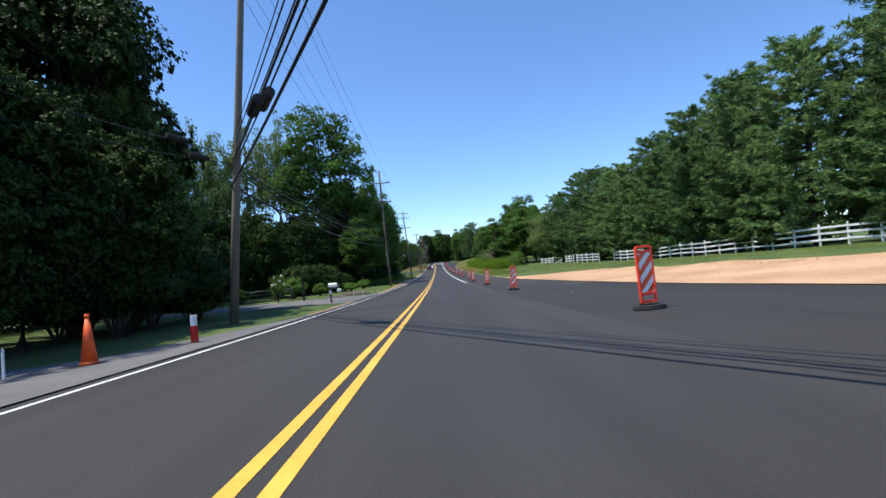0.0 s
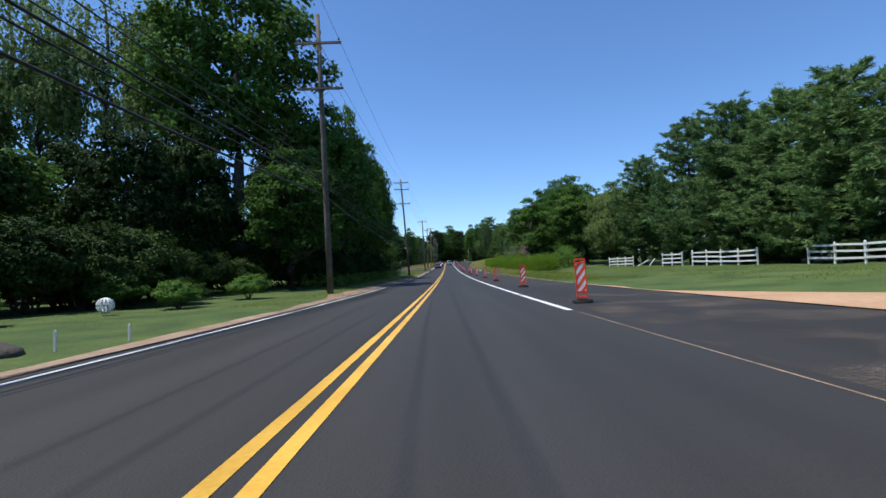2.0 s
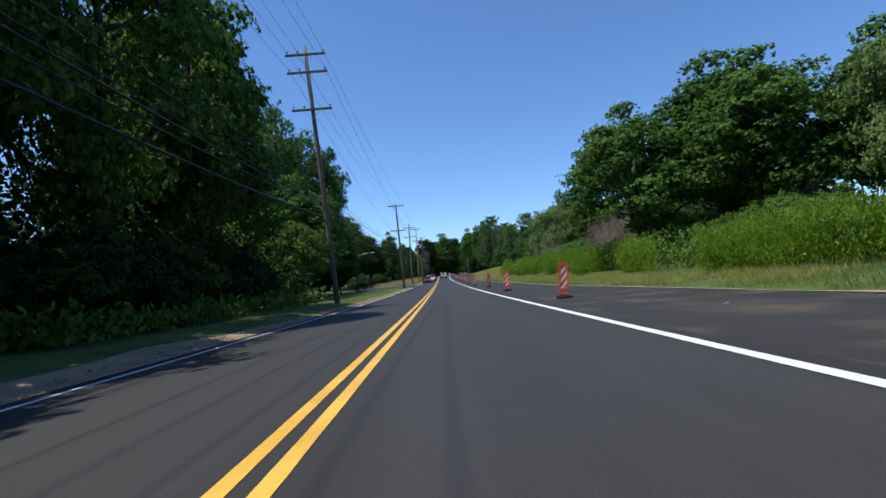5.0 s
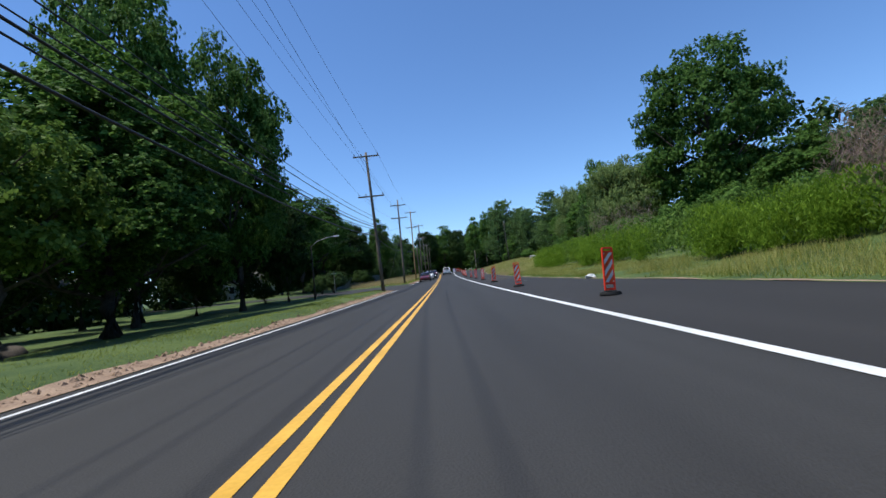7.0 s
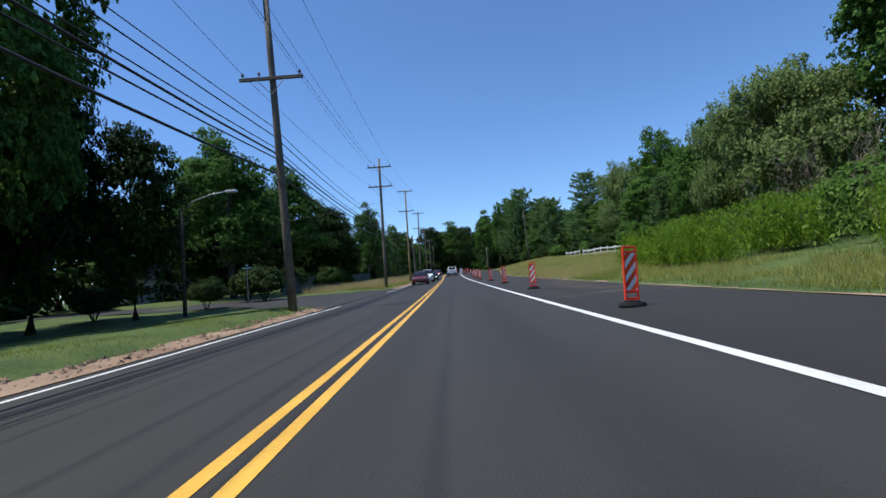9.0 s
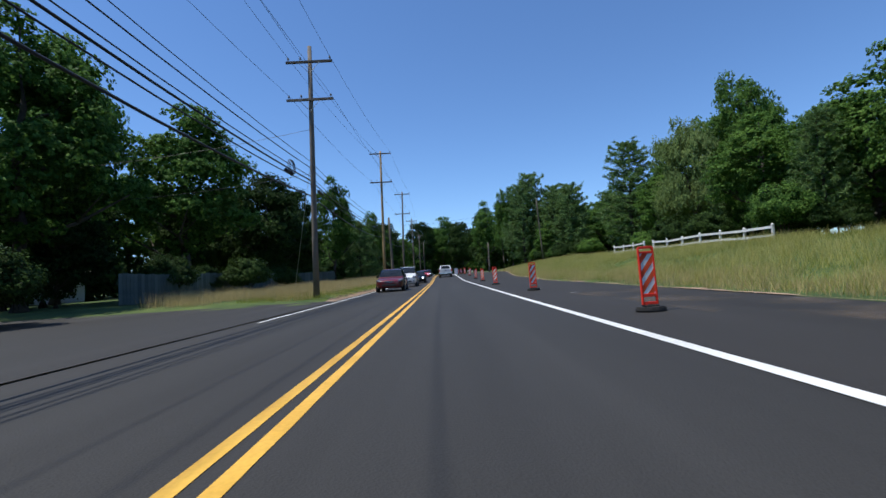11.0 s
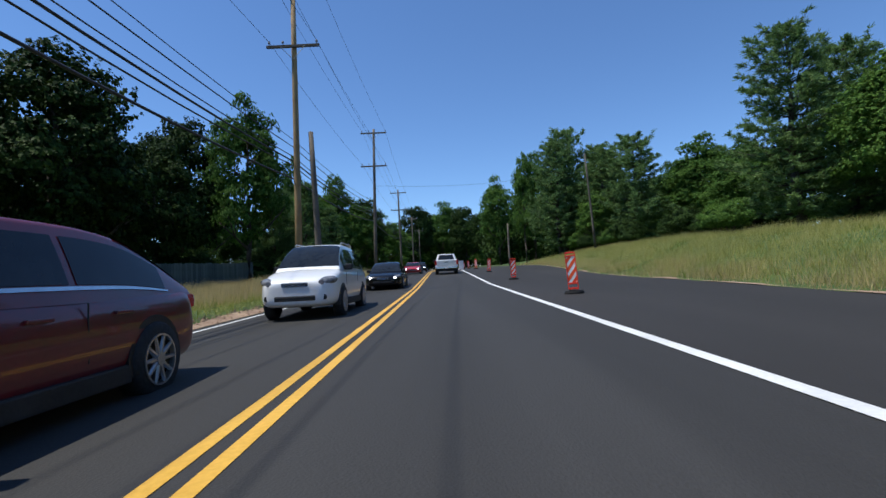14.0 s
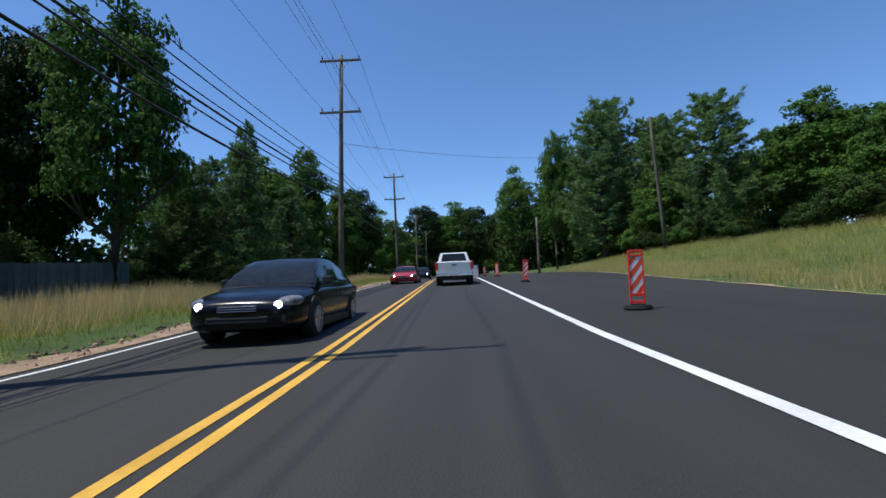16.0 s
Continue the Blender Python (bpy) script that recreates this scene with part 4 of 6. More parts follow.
def weed_bed(name, label, spots, h0, h1, material, leaves=46, spread=0.3, size=(0.26, 0.05)):
    pts, nms = [], []
    for x, y in spots:
        h = rng.uniform(h0, h1)
        z = gz(x, y)
        u = rng.uniform(0.12, 1.0, leaves)
        q = np.stack([x + rng.normal(size=leaves) * spread * (0.5 + 0.6 * u), y + rng.normal(size=leaves) * spread * (0.5 + 0.6 * u), z + u * h], 1)
        pts.append(q)
    p = np.concatenate(pts)
    n = len(p)
    ax = rng.normal(size=(n, 3)) * np.array([0.55, 0.55, 0.2]) + np.array([0, 0, 0.75])
    ax /= np.linalg.norm(ax, axis=1, keepdims=True)
    sd = np.cross(ax, unit(n))
    sd /= np.linalg.norm(sd, axis=1, keepdims=True)
    l = size[0] * rng.uniform(0.6, 1.4, (n, 1))
    w = size[1] * rng.uniform(0.7, 1.3, (n, 1))
    return tagged(quads(name, np.stack([p - ax * l * 0.5, p + sd * w, p + ax * l * 0.5, p - sd * w], 1), material), label, "weeds", kind="stuff")


woods_at = [(-21, 8), (-24, 30), (-25, 50), (-21, 72), (-13, 82), (-12.5, 114)]
spots = []
while len(spots) < 760:
    y = rng.uniform(96, 167)
    x = along(EDGE_R, y) + 3.6 + 4.2 * rng.random()
    if noise.noise((x * 0.35, y * 0.22, 4)) > 0.10:
        spots.append((x, y))
weed_bed("tall_weeds", "bright yellow-green tall leafy weeds", spots, 0.9, 2.3, LEAF_WEED, 170, 0.26, (0.24, 0.016))
weed_bed("low_weeds", "mixed green weeds behind the verge", [(along(EDGE_R, y) + 5.2 + 5 * rng.random(), y) for y in rng.uniform(97, 168, 420)], 0.8, 2.4, LEAF_LIGHT, 70, 0.5, (0.20, 0.045))
weed_bed("dry_stalks", "dry mauve-brown plumed stalks on the bank", [(along(EDGE_R, y) + 7.2 + 3.6 * rng.random(), y) for y in np.concatenate([rng.uniform(122, 129, 110), rng.uniform(148, 160, 28)])], 2.8, 4.6, PLUME, 90, 0.20, (0.40, 0.010))
weed_bed("edge_weeds", "green weeds at the woodland edge", [(EDGE_L - 3.2 - 2.6 * rng.random(), y) for y in rng.uniform(70, 116, 240)], 0.4, 1.1, LEAF_LIGHT, 34, 0.3, (0.22, 0.06))


def clods(name, label, n, y0, y1, x0, x1, material):
    """Loose lumps of soil and broken sod, each a small uneven six-sided rock."""
    verts, polys = [], []
    for _ in range(n):
        y = rng.uniform(y0, y1)
        x = EDGE_L - x0 - (x1 - x0) * rng.random() + 0.12 * noise.noise((0, y * 0.8, 0))
        r = 0.012 + 0.045 * rng.random() ** 2.4
        c = Vector((x, y, gz(x, y) + 0.3 * r + 0.02))
        m = len(verts)
        a0 = rng.uniform(0, 6.28)
        for k in range(5):
            a = a0 + k * 1.257
            verts.append(c + Vector((math.cos(a) * r * rng.uniform(0.8, 1.5), math.sin(a) * r * rng.uniform(0.8, 1.9), -0.4 * r)))
        verts.append(c + Vector((0.3 * r, 0, r * rng.uniform(0.4, 0.9))))
        verts.append(c + Vector((-0.3 * r, 0.3 * r, r * rng.uniform(0.3, 0.8))))
        for k in range(5):
            polys.append((m + k, m + (k + 1) % 5, m + (5 if k < 3 else 6)))
        polys.append((m + 3, m + 6, m + 5))
        polys.append((m, m + 5, m + 6))
    return tagged(faces(name, verts, polys, material), label, "soil", kind="stuff")


clods("loose_soil", "crumbled brown soil and stones along the shoulder", 2400, 55, 157, 0.0, 0.5, GRAVEL)
clods("loose_soil", "crumbled brown soil and stones along the shoulder", 1400, 184, 262, 0.0, 0.55, GRAVEL)
clods("broken_sod", "dark broken edge of the sod", 260, 100, 157, 0.36, 0.52, MULCH_SOIL)
clods("broken_sod", "dark broken edge of the sod", 600, 184, 240, 0.40, 0.62, MULCH_SOIL)


def woods(name, spine, n, depth, h0, h1, size, material):
    """A far belt of woodland as one mass of leaf clumps with an uneven top."""
    pts, nms = [], []
    for _ in range(n // 70):
        u = rng.random() * (len(spine) - 1)
        i = int(u)
        a, b = spine[i], spine[i + 1]
        x, y = a[0] + (b[0] - a[0]) * (u - i) + depth * rng.normal(), a[1] + (b[1] - a[1]) * (u - i) + depth * rng.normal()
        top = h0 + (h1 - h0) * (0.5 + 0.8 * noise.noise((x * 0.09, y * 0.09, 3)))
        c = np.array([x, y, gz(x, y) + top * rng.random() ** 0.8])
        v = unit(70)
        pts.append(c + v * np.array([2.0, 2.0, 1.5]) * rng.uniform(0.5, 1, (70, 1)))
        nms.append(v + np.array([0, 0, 0.5]))
    return tagged(quads(name, leaf_cards(np.concatenate(pts), np.concatenate(nms), size * 1.3, size), material), "distant dense green woodland", "woods", kind="stuff")


# Filler foliage; all but the maple belts have shade put into the leaf colour.
woods("undergrowth", woods_at, 90000, 1.2, 3.0, 6.0, 0.18, LEAF_SHADED)
woods("far_woods", [(-48, -20), (-52, 50), (-52, 90), (-48, 130), (-44, 260), (-40, 380)], 62000, 3.5, 6, 12, 0.6, LEAF_SHADED)
woods("far_woods", [(50, -20), (48, 120), (46, 260), (42, 380)], 62000, 3.5, 8, 17, 0.6, LEAF_SHADED)
woods("far_woods", [(-44, 385), (0, 410), (44, 385)], 32000, 4, 9, 20, 0.6, LEAF_MAPLE)
woods("far_woods", [(-32, 325), (-12, 366), (0, 392), (14, 366), (32, 325)], 34000, 2.5, 10, 19, 0.55, LEAF_MAPLE)
woods("bank_woods", [(25, 258), (25, 272), (27, 290), (15, 308), (18, 330)], 26000, 1.6, 4, 10, 0.5, LEAF_SHADED)
woods("far_undergrowth", [(-40, -20), (-38, 120), (-40, 260), (-34, 385), (0, 400), (34, 385), (40, 260), (40, 120), (42, -20)], 70000, 1.5, 2.5, 5.0, 0.6, LEAF_SHADED)


# ---- vehicles ----
def paint(name, a, b, metal=0.0):
    return mat(name, a, b, 0.32, metal, scale=1.5, fine=20, coat=0.8)


CAR_WHITE = paint("white_car_paint", (0.84, 0.84, 0.83), (0.90, 0.90, 0.89))
CAR_BLACK = mat("dark_car_paint", (0.003, 0.0035, 0.005), (0.007, 0.0075, 0.010), 0.22, 0.0, scale=1.5, fine=20, coat=0.15, spec=0.35)
CAR_RED = paint("red_car_paint", (0.11, 0.004, 0.009), (0.16, 0.007, 0.013))
CAR_BRIGHT_RED = paint("bright_red_car_paint", (0.40, 0.012, 0.014), (0.52, 0.018, 0.02))
CAR_SILVER = paint("silver_car_paint", (0.50, 0.51, 0.52), (0.62, 0.63, 0.64), 0.3)
CAR_GLASS = mat("tinted_car_glass", (0.010, 0.012, 0.014), (0.024, 0.028, 0.032), 0.06, scale=1, fine=8, spec=0.4)
DARK_TRIM = mat("black_plastic_trim", (0.012, 0.012, 0.012), (0.03, 0.03, 0.03), 0.6, scale=4, fine=40)
CHROME = mat("chrome_trim", (0.55, 0.56, 0.58), (0.70, 0.71, 0.72), 0.18, 1.0, scale=3, fine=20)
RIM = mat("alloy_rim", (0.34, 0.35, 0.36), (0.52, 0.53, 0.54), 0.35, 0.8, scale=4, fine=30)
TAIL_RED = mat("red_tail_lens", (0.40, 0.010, 0.010), (0.60, 0.025, 0.020), 0.2, scale=5, fine=40)
LAMP_CLEAR = mat("clear_lamp_lens", (0.05, 0.052, 0.06), (0.30, 0.31, 0.33), 0.10, scale=9, fine=40)
PLATE = mat("plate_metal", (0.55, 0.55, 0.52), (0.72, 0.72, 0.68), 0.5, scale=5, fine=40)


def glow(name, colour, power):
    m = bpy.data.materials.new(name)
    m.use_nodes = True
    p = m.node_tree.nodes["Principled BSDF"]
    p.inputs["Base Color"].default_value = (*colour, 1)
    p.inputs["Emission Color"].default_value = (*colour, 1)
    p.inputs["Emission Strength"].default_value = power
    return m


HEADLAMP_ON = glow("lit_headlamp", (1.0, 0.97, 0.9), 6.0)


def loft(name, stations, material, parent, label="", bevel=0.0):
    """A closed skin through cross-sections (y, [(x, z) ...]) with mirrored halves."""
    bm = bmesh.new()
    rings = []
    for y, half in stations:
        ring = [bm.verts.new((x, y, z)) for x, z in half] + [bm.verts.new((-x, y, z)) for x, z in reversed(half)]
        rings.append(ring)
    n = len(rings[0])
    for a, b in zip(rings, rings[1:]):
        for k in range(n):
            bm.faces.new((a[k], a[(k + 1) % n], b[(k + 1) % n], b[k]))
    bm.faces.new(rings[0][::-1])
    bm.faces.new(rings[-1])
    bmesh.ops.recalc_face_normals(bm, faces=bm.faces)
    ob = part(name, bm, material, parent, label, flat=False)
    if bevel:
        md = ob.modifiers.new("round", "BEVEL")
        md.width, md.segments, md.limit_method, md.angle_limit = bevel, 3, "ANGLE", radians(28)
    ob.data.set_sharp_from_angle(angle=radians(38))
    return ob


def pane(name, corners, out, material, parent, shrink=0.08, label=""):
    """A flat pane on the quad of four corners, shrunk a little and set proud of it."""
    c = sum(corners, Vector()) / 4
    vs = [c + (v - c) * (1 - shrink) + out * 0.008 for v in corners]
    back = [v - out * 0.03 for v in vs]
    return faces(name, vs + back, [(0, 1, 2, 3), (0, 4, 5, 1), (1, 5, 6, 2), (2, 6, 7, 3), (3, 7, 4, 0)], material, parent, label)


def wheel(parent, x, y, r, w, side):
    bm = bmesh.new()
    rings = [(-w / 2, r * 0.66), (-w / 2, r * 0.93), (-w / 2 + 0.03, r), (w / 2 - 0.03, r), (w / 2, r * 0.93), (w / 2, r * 0.66)]
    loops = [[bm.verts.new((dx, rr * math.cos(2 * math.pi * k / 28), rr * math.sin(2 * math.pi * k / 28))) for k in range(28)] for dx, rr in rings]
    for a, b in zip(loops, loops[1:]):
        for k in range(28):
            bm.faces.new((a[k], b[k], b[(k + 1) % 28], a[(k + 1) % 28]))
    bmesh.ops.recalc_face_normals(bm, faces=bm.faces)
    ob = part("wheel", bm, RUBBER, parent, "black rubber tyre on alloy rim", flat=False)
    ob.location = (x, y, r)
    bm = bmesh.new()
    o = side * (w / 2 - 0.018)
    for k in range(10):
        a = 2 * math.pi * k / 10
        rod(bm, (o, r * 0.12 * math.cos(a), r * 0.12 * math.sin(a)), (o + side * 0.01, r * 0.64 * math.cos(a), r * 0.64 * math.sin(a)), 0.026, 0.018, 6)
    rod(bm, (o - 0.02, 0, 0), (o + 0.03, 0, 0), r * 0.17, None, 14)
    loops = [[bm.verts.new((o + dx, rr * r * math.cos(2 * math.pi * k / 28), rr * r * math.sin(2 * math.pi * k / 28))) for k in range(28)] for dx, rr in ((-0.03, 0.62), (0.03, 0.63), (0.03, 0.68), (-0.03, 0.68))]
    for a, b in zip(loops, loops[1:] + loops[:1]):
        for k in range(28):
            bm.faces.new((a[k], b[k], b[(k + 1) % 28], a[(k + 1) % 28]))
    part("rim", bm, RIM, ob, "ten-spoke alloy rim")
    bm = bmesh.new()
    rod(bm, (o - side * 0.06, 0, 0), (o - side * 0.05, 0, 0), r * 0.64, None, 20)
    part("brake_disc", bm, DARK_TRIM, ob, "dark brake disc")


def spline(keys, u):
    """A smooth value through (position, value) keys."""
    k = max(i for i in range(len(keys) - 1) if i == 0 or keys[i][0] <= u)
    (x0, y0), (x1, y1) = keys[k], keys[k + 1]
    m0 = (y1 - keys[k - 1][1]) / (x1 - keys[k - 1][0]) if k else (y1 - y0) / (x1 - x0)
    m1 = (keys[k + 2][1] - y0) / (keys[k + 2][0] - x0) if k + 2 < len(keys) else (y1 - y0) / (x1 - x0)
    h = x1 - x0
    t = min(1.0, max(0.0, (u - x0) / h))
    return y0 * (1 + 2 * t) * (1 - t) ** 2 + m0 * h * t * (1 - t) ** 2 + y1 * t * t * (3 - 2 * t) - m1 * h * t * t * (1 - t)


def patch(name, surf, u0, u1, v0, v1, nu, nv, material, parent, label="", off=0.007):
    """A curved sheet lying on a surface over a range of its parameters."""
    verts, polys = [], []
    for i in range(nu + 1):
        for k in range(nv + 1):
            u = u0 + (u1 - u0) * i / nu
            a, b = (v0(u), v1(u)) if callable(v0) else (v0, v1)
            v = a + (b - a) * k / nv
            p = surf(u, v)
            n = (surf(u + 0.02, v) - surf(u - 0.02, v)).cross(surf(u, v + 0.02) - surf(u, v - 0.02))
            if n.length > 1e-9:
                n.normalize()
            if n.dot(p - Vector((0, p.y, 0.6))) < 0:
                n = -n
            verts.append(p + n * off)
    w = nv + 1
    for i in range(nu):
        for k in range(nv):
            polys.append((i * w + k, i * w + k + 1, (i + 1) * w + k + 1, (i + 1) * w + k))
    return faces(name, verts, polys, material, parent, label, flat=False)


def car(label, at, turn, material, L, W, H, belt, hood, nose, cowl, roof0, roof1, rear, deck, R, axle0, axle1, kind="car", lit=False, rails=False, low=0.2):
    """A car with its nose at y = 0 and its tail at y = L."""
    t = thing("car", (0, 0, 0), label, kind, "vehicles on the road")
    hw = W / 2

    def sec(w, z0, z1, crown=0.04):
        h = z1 - z0
        return [(0.02, z0), (w * 0.55, z0), (w * 0.88, z0 + 0.02), (w * 0.985, z0 + 0.16 * h), (w * 1.01, z0 + 0.42 * h), (w * 1.0, z0 + 0.66 * h), (w * 0.965, z0 + 0.86 * h), (w * 0.90, z1 - 0.015), (w * 0.70, z1 + crown * 0.5), (w * 0.36, z1 + crown * 0.9), (0.02, z1 + crown)]
    st = [(0.0, sec(hw * 0.56, low + 0.16, nose - 0.16)), (0.03, sec(hw * 0.72, low + 0.06, nose - 0.08)), (0.16, sec(hw * 0.89, low + 0.01, nose - 0.01)), (0.40, sec(hw * 0.975, low, nose + 0.06)), (cowl * 0.68, sec(hw, low, nose + (hood - nose) * 0.72)),
          (cowl, sec(hw, low, hood)), (cowl + 0.45, sec(hw, low, belt)), (L * 0.52, sec(hw * 1.005, low, belt + 0.015)), (rear - 0.35, sec(hw, low, belt + 0.03)), (rear + 0.02, sec(hw * 0.985, low, deck)),
          (L - 0.22, sec(hw * 0.93, low + 0.03, deck - 0.02)), (L - 0.06, sec(hw * 0.84, low + 0.08, deck - 0.07)), (L, sec(hw * 0.72, low + 0.18, deck - 0.18))]
    body = loft("body", st, material, t)
    md = body.modifiers.new("round", "SUBSURF")
    md.levels = md.render_levels = 2
    body.data.set_sharp_from_angle(angle=radians(180))
    # cabin
    top = [(cowl - 0.05, hood - 0.02), (cowl + 0.5 * (roof0 - cowl), hood + 0.60 * (H - hood)), (roof0, H - 0.045), ((roof0 + roof1) / 2, H), (roof1, H - 0.06), (roof1 + 0.55 * (rear - roof1), deck + 0.50 * (H - deck)), (rear + 0.03, deck - 0.02)]
    span = H - belt

    def skin(u, v):
        """Cabin surface: u along the car, v from one sill line over the roof to the other."""
        s = 1 if v >= 0 else -1
        a = 1 - min(1.0, abs(v))
        z0 = min(belt - 0.06, spline(top, u) - 0.01)
        h = max(0.01, spline(top, u) - z0)
        b = hw * (0.95 - 0.05 * abs(u - (cowl + rear) / 2) / (rear - cowl))
        x1 = b - 0.20 * hw * min(1.2, h / span) - 0.02
        if a < 0.5:
            k = a / 0.5
            return Vector((s * (b + (x1 - b) * (0.75 * k + 0.25 * k * k)), u, z0 + 0.90 * h * k))
        k = (a - 0.5) / 0.5
        return Vector((s * x1 * math.cos(k * math.pi / 2) ** 0.8, u, z0 + h * (0.90 + 0.10 * math.sin(k * math.pi / 2) ** 0.6)))
    us = [cowl - 0.05 + (rear + 0.08 - cowl) * k / 30 for k in range(31)]
    vs_ = [-1 + k / 14 for k in range(29)]
    n = len(vs_)
    grid = [tuple(skin(u, v)) for u in us for v in vs_]
    cabin = faces("cabin", grid, [(i * n + k, i * n + k + 1, (i + 1) * n + k + 1, (i + 1) * n + k) for i in range(30) for k in range(n - 1)], material, t, "roof and window pillars", flat=False)
    patch("windscreen", skin, cowl + 0.05, roof0 - 0.04, -0.47, 0.47, 8, 12, CAR_GLASS, cabin, "tinted windscreen")
    patch("rear_window", skin, roof1 + 0.05, rear - 0.10, -0.46, 0.46, 8, 12, CAR_GLASS, cabin, "tinted rear window")
    mid = cowl + 0.52 * (rear - cowl)
    for sg in (-1, 1):
        patch("front_window", skin, cowl + 0.34, mid - 0.04, sg * 0.88, sg * 0.555, 8, 4, CAR_GLASS, cabin, "tinted front side window")
        patch("back_window", skin, mid + 0.04, rear - 0.42, sg * 0.88, sg * 0.555, 8, 4, CAR_GLASS, cabin, "tinted back side window")
        patch("window_trim", skin, cowl + 0.30, rear - 0.38, sg * 0.915, sg * 0.89, 10, 1, CHROME, cabin, "bright strip under the side windows", 0.010)
    q = hw * 0.74
    for s in (0, 1):
        sg = -1 if s == 0 else 1
        bm = bmesh.new()
        box(bm, (sg * (hw + 0.02) - 0.09, cowl + 0.42, belt + 0.0), (sg * (hw + 0.02) + 0.09, cowl + 0.56, belt + 0.15), 0.03)
        part("mirror", bm, DARK_TRIM, t, "dark door mirror")
        for yy in (cowl + 1.35, cowl + 2.2):
            if yy < rear - 0.2:
                bm = bmesh.new()
                box(bm, (sg * hw * 0.985 - 0.02, yy - 0.11, belt - 0.17), (sg * hw * 0.985 + 0.025, yy + 0.11, belt - 0.14), 0.008)
                part("door_handle", bm, material, t, "door handle")
        for yy in (cowl + 0.25, (cowl + rear) / 2 + 0.1):
            bm = bmesh.new()
            box(bm, (sg * hw - 0.004, yy, low + 0.22), (sg * hw + 0.003, yy + 0.012, belt - 0.06))
            part("door_gap", bm, DARK_TRIM, t, "door shut line")
        bm = bmesh.new()
        box(bm, (sg * hw * 0.94 - 0.06, axle0 + R, low - 0.03), (sg * hw * 0.94 + 0.06, axle1 - R, low + 0.13), 0.02)
        part("sill", bm, DARK_TRIM, t, "dark sill trim")
        for ax in (axle0, axle1):
            bm = bmesh.new()
            rod(bm, (sg * (hw - 0.26), ax, R + 0.02), (sg * (hw + 0.004), ax, R + 0.02), R * 1.13, None, 28)
            bmesh.ops.bisect_plane(bm, geom=bm.verts[:] + bm.edges[:] + bm.faces[:], plane_co=(0, 0, low + 0.01), plane_no=(0, 0, -1), clear_outer=True)
            part("wheel_arch", bm, DARK_TRIM, t, "dark wheel arch")
            wheel(t, sg * (hw - 0.075), ax, R, 0.225, sg)
        # lamps
        bm = bmesh.new()
        bmesh.ops.create_uvsphere(bm, u_segments=16, v_segments=10, radius=1, matrix=pose(sg * hw * 0.745, 0.27, nose - 0.075, 0, -sg * 10, sg * 46) @ Matrix.Diagonal((0.27, 0.15, 0.105, 1)))
        part("headlight", bm, LAMP_CLEAR, t, "clear headlamp lens", flat=False)
        bm = bmesh.new()
        rod(bm, (sg * hw * 0.66, 0.16, nose - 0.10), (sg * hw * 0.66, 0.035, nose - 0.10), 0.06, None, 14)
        part("headlight_bulb", bm, HEADLAMP_ON if lit else LAMP_CLEAR, t, "headlamp bulb")
        bm = bmesh.new()
        box(bm, (sg * hw * 0.80 - 0.13, L - 0.34, deck - 0.24), (sg * hw * 0.80 + 0.125, L - 0.075, deck - 0.08), 0.05)
        part("tail_light", bm, TAIL_RED, t, "red tail lamp")
        bm = bmesh.new()
        rod(bm, (sg * hw * 0.72, 0.16, low + 0.22), (sg * hw * 0.72, 0.045, low + 0.22), 0.06, None, 16)
        part("fog_light", bm, DARK_TRIM, t, "dark fog lamp")
        if rails:
            bm = bmesh.new()
            tube(bm, [(sg * q * 0.92, roof0 + 0.15, H - 0.03), (sg * q * 0.93, roof0 + 0.3, H + 0.025), (sg * q * 0.93, roof1 - 0.3, H + 0.025), (sg * q * 0.92, roof1 - 0.1, H - 0.03)], [0.02] * 4, 6)
            part("roof_rail", bm, STEEL, t, "grey roof rail")
    bm = bmesh.new()
    box(bm, (-hw * 0.34, 0.0, nose - 0.20), (hw * 0.34, 0.2, nose - 0.085), 0.03)
    grille = part("grille", bm, DARK_TRIM, t, "dark upper grille")
    for k in range(3):
        bm = bmesh.new()
        box(bm, (-hw * 0.32, -0.012, nose - 0.185 + 0.035 * k), (hw * 0.32, 0.01, nose - 0.172 + 0.035 * k), 0.005)
        part("grille_bar", bm, CHROME, grille, "chrome grille bar")
    bm = bmesh.new()
    box(bm, (-hw * 0.52, -0.004, low + 0.15), (hw * 0.52, 0.2, low + 0.27), 0.03)
    lower = part("lower_grille", bm, DARK_TRIM, t, "dark lower air intake")
    for k in range(2):
        bm = bmesh.new()
        box(bm, (-hw * 0.50, -0.012, low + 0.175 + 0.05 * k), (hw * 0.50, 0.02, low + 0.187 + 0.05 * k), 0.004)
        part("grille_bar", bm, DARK_TRIM, lower)
    bm = bmesh.new()
    box(bm, (-0.16, L - 0.03, deck - 0.42), (0.16, L + 0.012, deck - 0.26), 0.005)
    part("plate", bm, PLATE, t, "number plate")
    t.matrix_basis = pose(at[0], at[1], gz(*at) + 0.008, 0, 0, turn)
    return t


